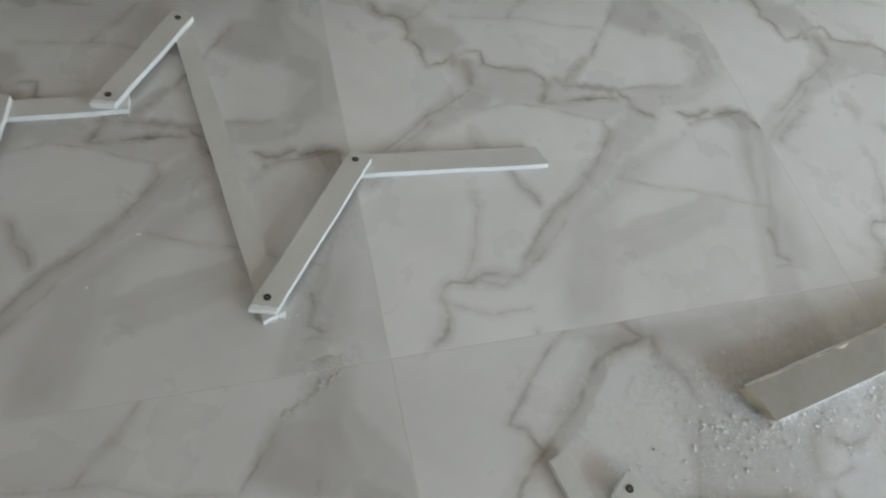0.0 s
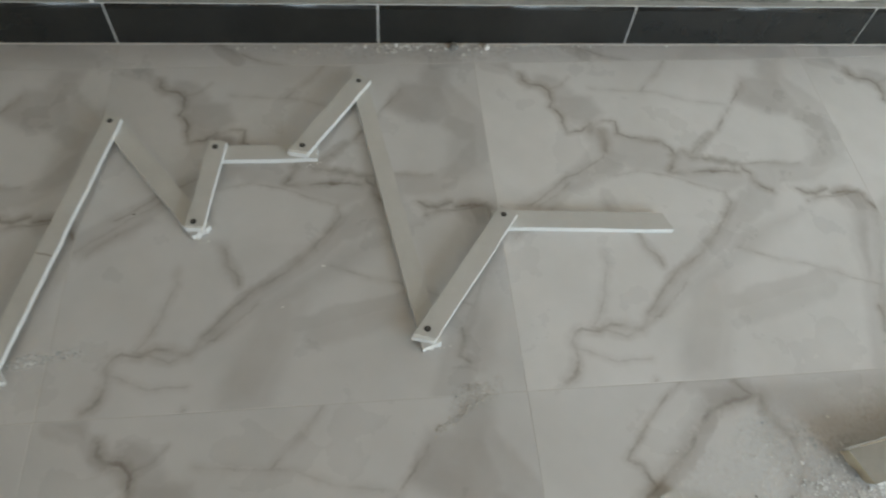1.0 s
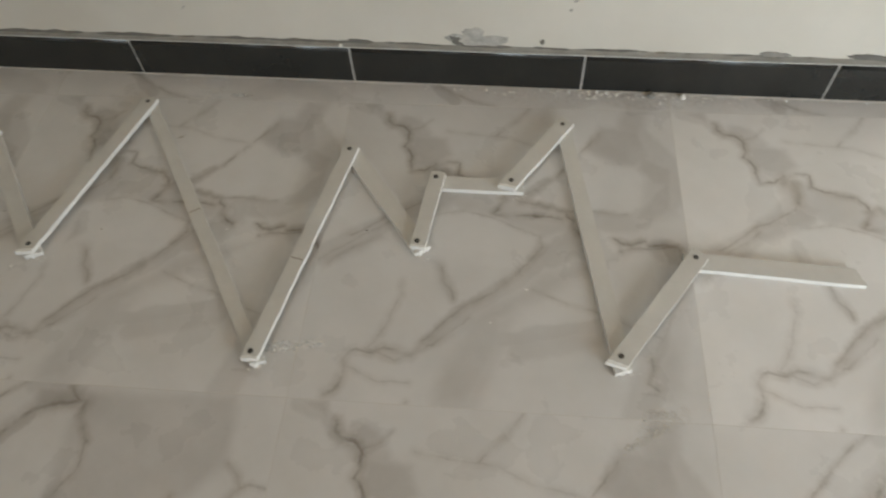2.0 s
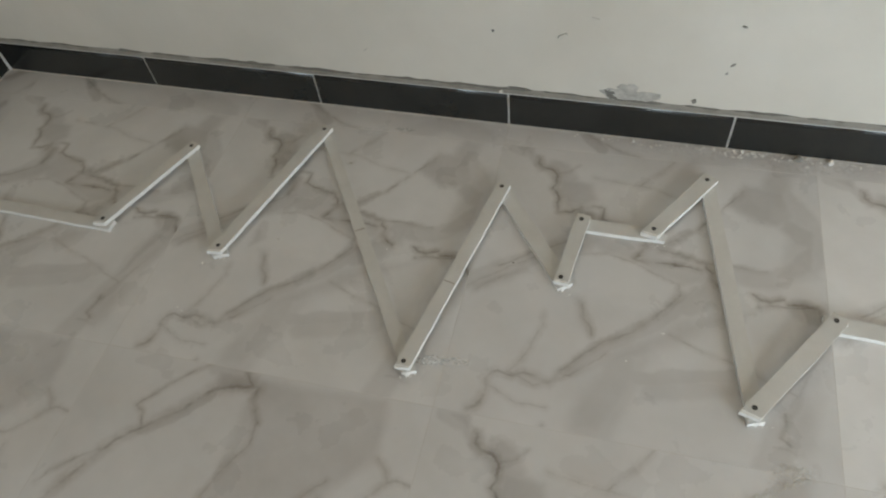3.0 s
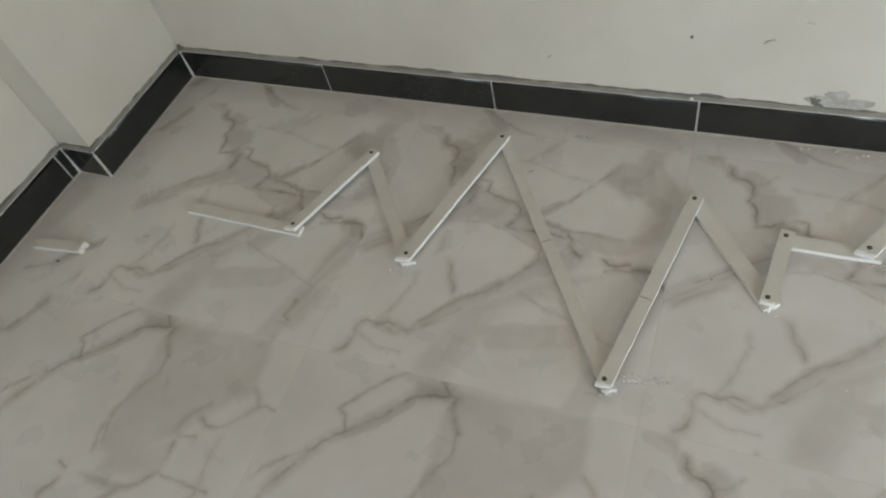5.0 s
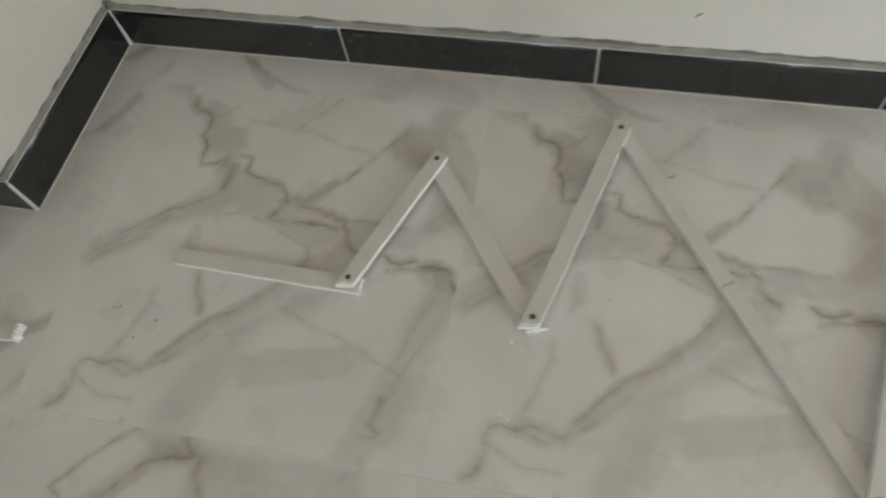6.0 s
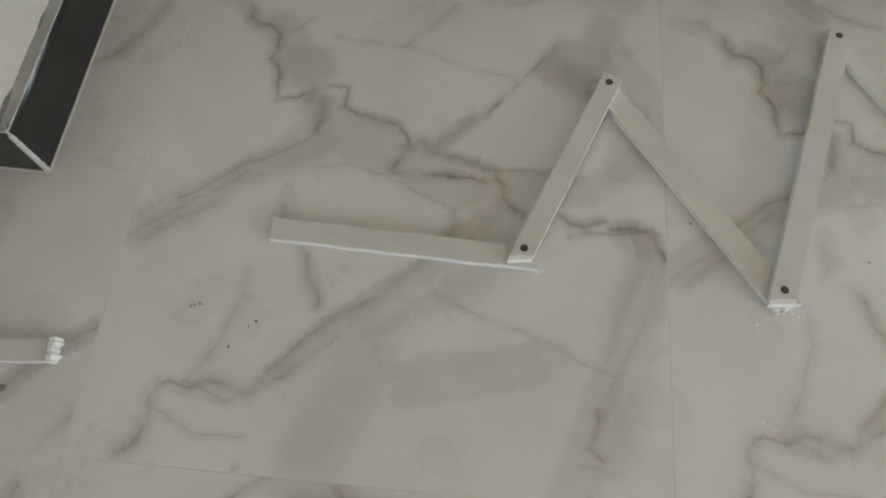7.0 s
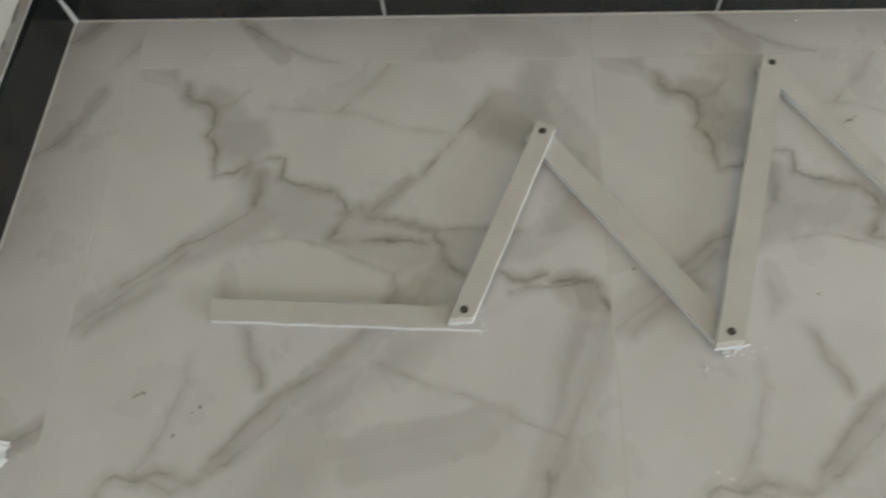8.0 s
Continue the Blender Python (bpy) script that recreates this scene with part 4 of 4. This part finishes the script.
spots = [(x + rnd.gauss(0, 0.006), y + rnd.gauss(0, 0.004), 0.0006 + 0.0012 * rnd.random())
         for x, y in ((0.855, -0.457), (1.282, -0.622), (1.505, -0.405), (1.655, -0.27), (1.83, -0.588), (0.575, -0.44), (0.1, -0.59)) for i in range(7)]
spots += [(x + rnd.gauss(0, 0.006), y + rnd.gauss(0, 0.002), 0.0018 + 0.0018 * rnd.random())
          for x, y in ((0.84, -0.461), (1.268, -0.625), (1.492, -0.404), (1.818, -0.588)) for i in range(2)]
scatter("strip_end_crumbs", spots, GYPSUM, "gypsum crumbs at the broken strip ends")
scatter("white_chips", [(0.812, -0.477, 0.0034), (0.8125, -0.579, 0.0016), (0.824, -0.585, 0.0022), (1.159, -0.376, 0.0022), (1.673, -0.456, 0.0024),
                        (1.095, -0.050, 0.003), (1.105, -0.052, 0.002), (1.30, -0.02, 0.002), (0.993, -0.183, 0.0013), (1.62, -0.52, 0.002)],
        GYPSUM, "small white gypsum chips on the tiles")
scatter("dirt_specks", [(0.276, -0.538, 0.0017), (0.283, -0.532, 0.0017), (0.260, -0.563, 0.0019),
                        (0.745, -0.366, 0.0018), (1.40, -0.36, 0.0016), (2.20, -0.80, 0.002)],
        DIRT, "dark specks of dirt on the tiles")
scatter("mud_spots", [(0.213, -0.522, 0.0034), (0.218, -0.519, 0.0022), (0.209, -0.524, 0.0020), (0.938, -0.392, 0.0026), (1.011, -0.170, 0.0028), (1.017, -0.166, 0.0020), (1.005, -0.173, 0.0018)],
        SMUDGE, "small brownish mud spots dried on the tiles")


def pebble(name, x, y, size, mat, label, seed):
    bm = bmesh.new()
    bmesh.ops.create_icosphere(bm, subdivisions=2, radius=size)
    for v in bm.verts:
        v.co *= 1 + 0.45 * noise.noise(v.co * (1.3 / size) + Vector((seed, 0, 0)))
        v.co.z *= 0.75
    low = min(v.co.z for v in bm.verts)
    ob = new(name, mesh_of(name, bm, mat))
    ob.location = (x, y, -low - 0.0006)
    return tagged(ob, label, "debris")


pebble("mortar_lump", 1.893, -0.011, 0.0075, CEMENT, "grey mortar lump at the foot of the skirting", 2.0)
pebble("mortar_lump", 1.951, -0.012, 0.0055, GYPSUM, "white plaster lump at the foot of the skirting", 4.0)
spike = pebble("mortar_lump", 0.003, 0.005, 0.0055, DARK_CEMENT, "dark mortar peak in the corner above the skirting", 5.0)
spike.location.z, spike.scale.z = 0.0915, 2.4
pebble("plug", 0.036, -0.632, 0.0034, DIRT, "dark plug lying by the offcut", 6.0)
pebble("plaster_lump", 1.300, 0.004, 0.004, GYPSUM, "white plaster drop on the skirting", 8.0).location.z = 0.0855

# crust of dried mortar where four tiles meet, trailing off along a vein
rnd = random.Random(11)
for mat, count, label in ((DUSTY, 150, "dried pale mortar crust stuck to the tiles"), (PALE, 60, "dried brownish mortar crust stuck to the tiles")):
    spots = []
    for i in range(count):
        f = rnd.random()
        x, y = (1.818 + 0.068 * f, -0.703 + 0.048 * f) if i % 3 else (1.856 + 0.034 * f, -0.650 + 0.006 * f)
        spots.append((x + rnd.gauss(0, 0.0035), y + rnd.gauss(0, 0.0035), 0.0005 + 0.0017 * rnd.random() ** 3))
    scatter("mortar_crust", spots, mat, label)


def dust_sheet(name, x, y, w, h, turn, label, strong=1.0):
    """A film of powder: a fine grid whose cover thins out to its edge."""
    n = 14
    vs = [((i / n - 0.5) * w, (j / n - 0.5) * h, 0.0) for j in range(n + 1) for i in range(n + 1)]
    fs = [(j * (n + 1) + i, j * (n + 1) + i + 1, (j + 1) * (n + 1) + i + 1, (j + 1) * (n + 1) + i) for j in range(n) for i in range(n)]
    me = bpy.data.meshes.new(name)
    me.from_pydata(vs, [], fs)
    cover = me.attributes.new("cover", "FLOAT", "POINT")
    for k, (a, b, c) in enumerate(vs):
        r = math.hypot(2 * a / w, 2 * b / h) + 0.35 * noise.noise((a * 30, b * 30, w))
        cover.data[k].value = strong * max(0.0, min(1.0, (1.0 - r) * 2.0))
    me.materials.append(DUST)
    ob = new(name, me)
    ob.matrix_world = pose(x, y, 0.0004, 0, 0, turn)
    tagged(ob, label, "dust", kind="stuff")


dust_sheet("gypsum_dust", 2.36, -0.785, 0.62, 0.26, 10, "white gypsum powder spread on the tiles", 0.35)
dust_sheet("gypsum_dust", 2.285, -0.752, 0.20, 0.11, -25, "white gypsum powder smeared by the board's broken end", 0.8)
dust_sheet("gypsum_dust", 1.315, -0.584, 0.11, 0.022, 8, "white powder smear beside a strip's end", 2.4)
dust_sheet("gypsum_dust", 1.868, -0.655, 0.09, 0.04, 20, "pale mortar stain at a tile corner", 0.7)
dust_sheet("gypsum_dust", 1.85, -0.02, 0.7, 0.05, 0, "whitish plaster dust along the skirting", 0.22)
dust_sheet("gypsum_dust", 1.10, -0.052, 0.055, 0.013, 0, "small white dust smear", 2.2)


# ---- floor tiles ----
SLOPE, OX, OY, GAP = 0.0205, -0.5016, 0.5194, 0.0009
GRID_TURN = math.degrees(math.atan(SLOPE))


def tile_mesh(name, mats, u0=0.0, u1=PITCH, v0=0.0, v1=PITCH):
    """A tile whose upper left corner in the plan is the origin, with lightly eased edges."""
    g, e, t = GAP / 2, 0.0004, 0.009
    bm = bmesh.new()
    a, b, c, d = u0 + g, u1 - g, -v1 + g, -v0 - g
    rings = [[bm.verts.new(v) for v in ((a + k, c + k, z), (b - k, c + k, z), (b - k, d - k, z), (a + k, d - k, z))] for k, z in ((0, -t), (0, -e * 0.7), (e, 0.0))]
    for ra, rb in zip(rings, rings[1:]):
        for i in range(4):
            bm.faces.new((ra[i], ra[(i + 1) % 4], rb[(i + 1) % 4], rb[i]))
    bm.faces.new(rings[0][::-1])
    us = [a + e] + [PITCH * i / COLS for i in range(1, COLS) if PITCH * i / COLS > a + 0.01] + [b - e]
    vs = [d - e] + [-PITCH * j / ROWS for j in range(1, ROWS) if -PITCH * j / ROWS < d - 0.01] + [c + e]
    grid = [[bm.verts.new((x, y, 0.0)) for x in us] for y in vs]
    for j in range(len(vs) - 1):
        for i in range(len(us) - 1):
            f = bm.faces.new((grid[j][i], grid[j + 1][i], grid[j + 1][i + 1], grid[j][i + 1]))
            f.material_index = (ROWS - len(vs) + 1 + j) * COLS + COLS - len(us) + 1 + i
    bmesh.ops.remove_doubles(bm, verts=bm.verts, dist=1e-6)
    return mesh_of(name, bm, *mats)


# firing lots differ in lightness; part of the rightward daylight gradient is added here
TILE_TONE = {(1, 4): 1.09, (1, 5): 1.09, (1, 3): 0.94, (1, 1): 1.0, (2, 2): 0.95, (2, 3): 0.95, (2, 4): 1.03}
tile_cache = {}
for r in range(0, 5):
    for c in range(0, 8):
        second = r == 0 or (r == 2 and c != 3) or (r > 2 and (c * 3 + r * 5) % 7 < 5)
        u0, v0 = (0.28 if c == 0 else 0.0), (0.44 if r == 0 else 0.0)
        kind = 2 if c == 0 and r < 3 else int(second)
        key = (kind, u0, v0)
        if key not in tile_cache:
            tile_cache[key] = tile_mesh("floor_tile", (MARBLE_A, MARBLE_B, MARBLE_C)[kind], u0=u0, v0=v0)
        gx, gy = OX + c * PITCH, OY - r * PITCH
        x = (gx - SLOPE * gy) / (1 + SLOPE * SLOPE)
        ob = new("tile", tile_cache[key])
        ob.parent = floor
        ob["shade"] = TILE_TONE.get((r, c), 0.98)
        ob.matrix_world = pose(x, gy + SLOPE * x, 0.00025 * noise.noise((c * 3.3, r * 2.7, 1)), 0, 0, GRID_TURN)
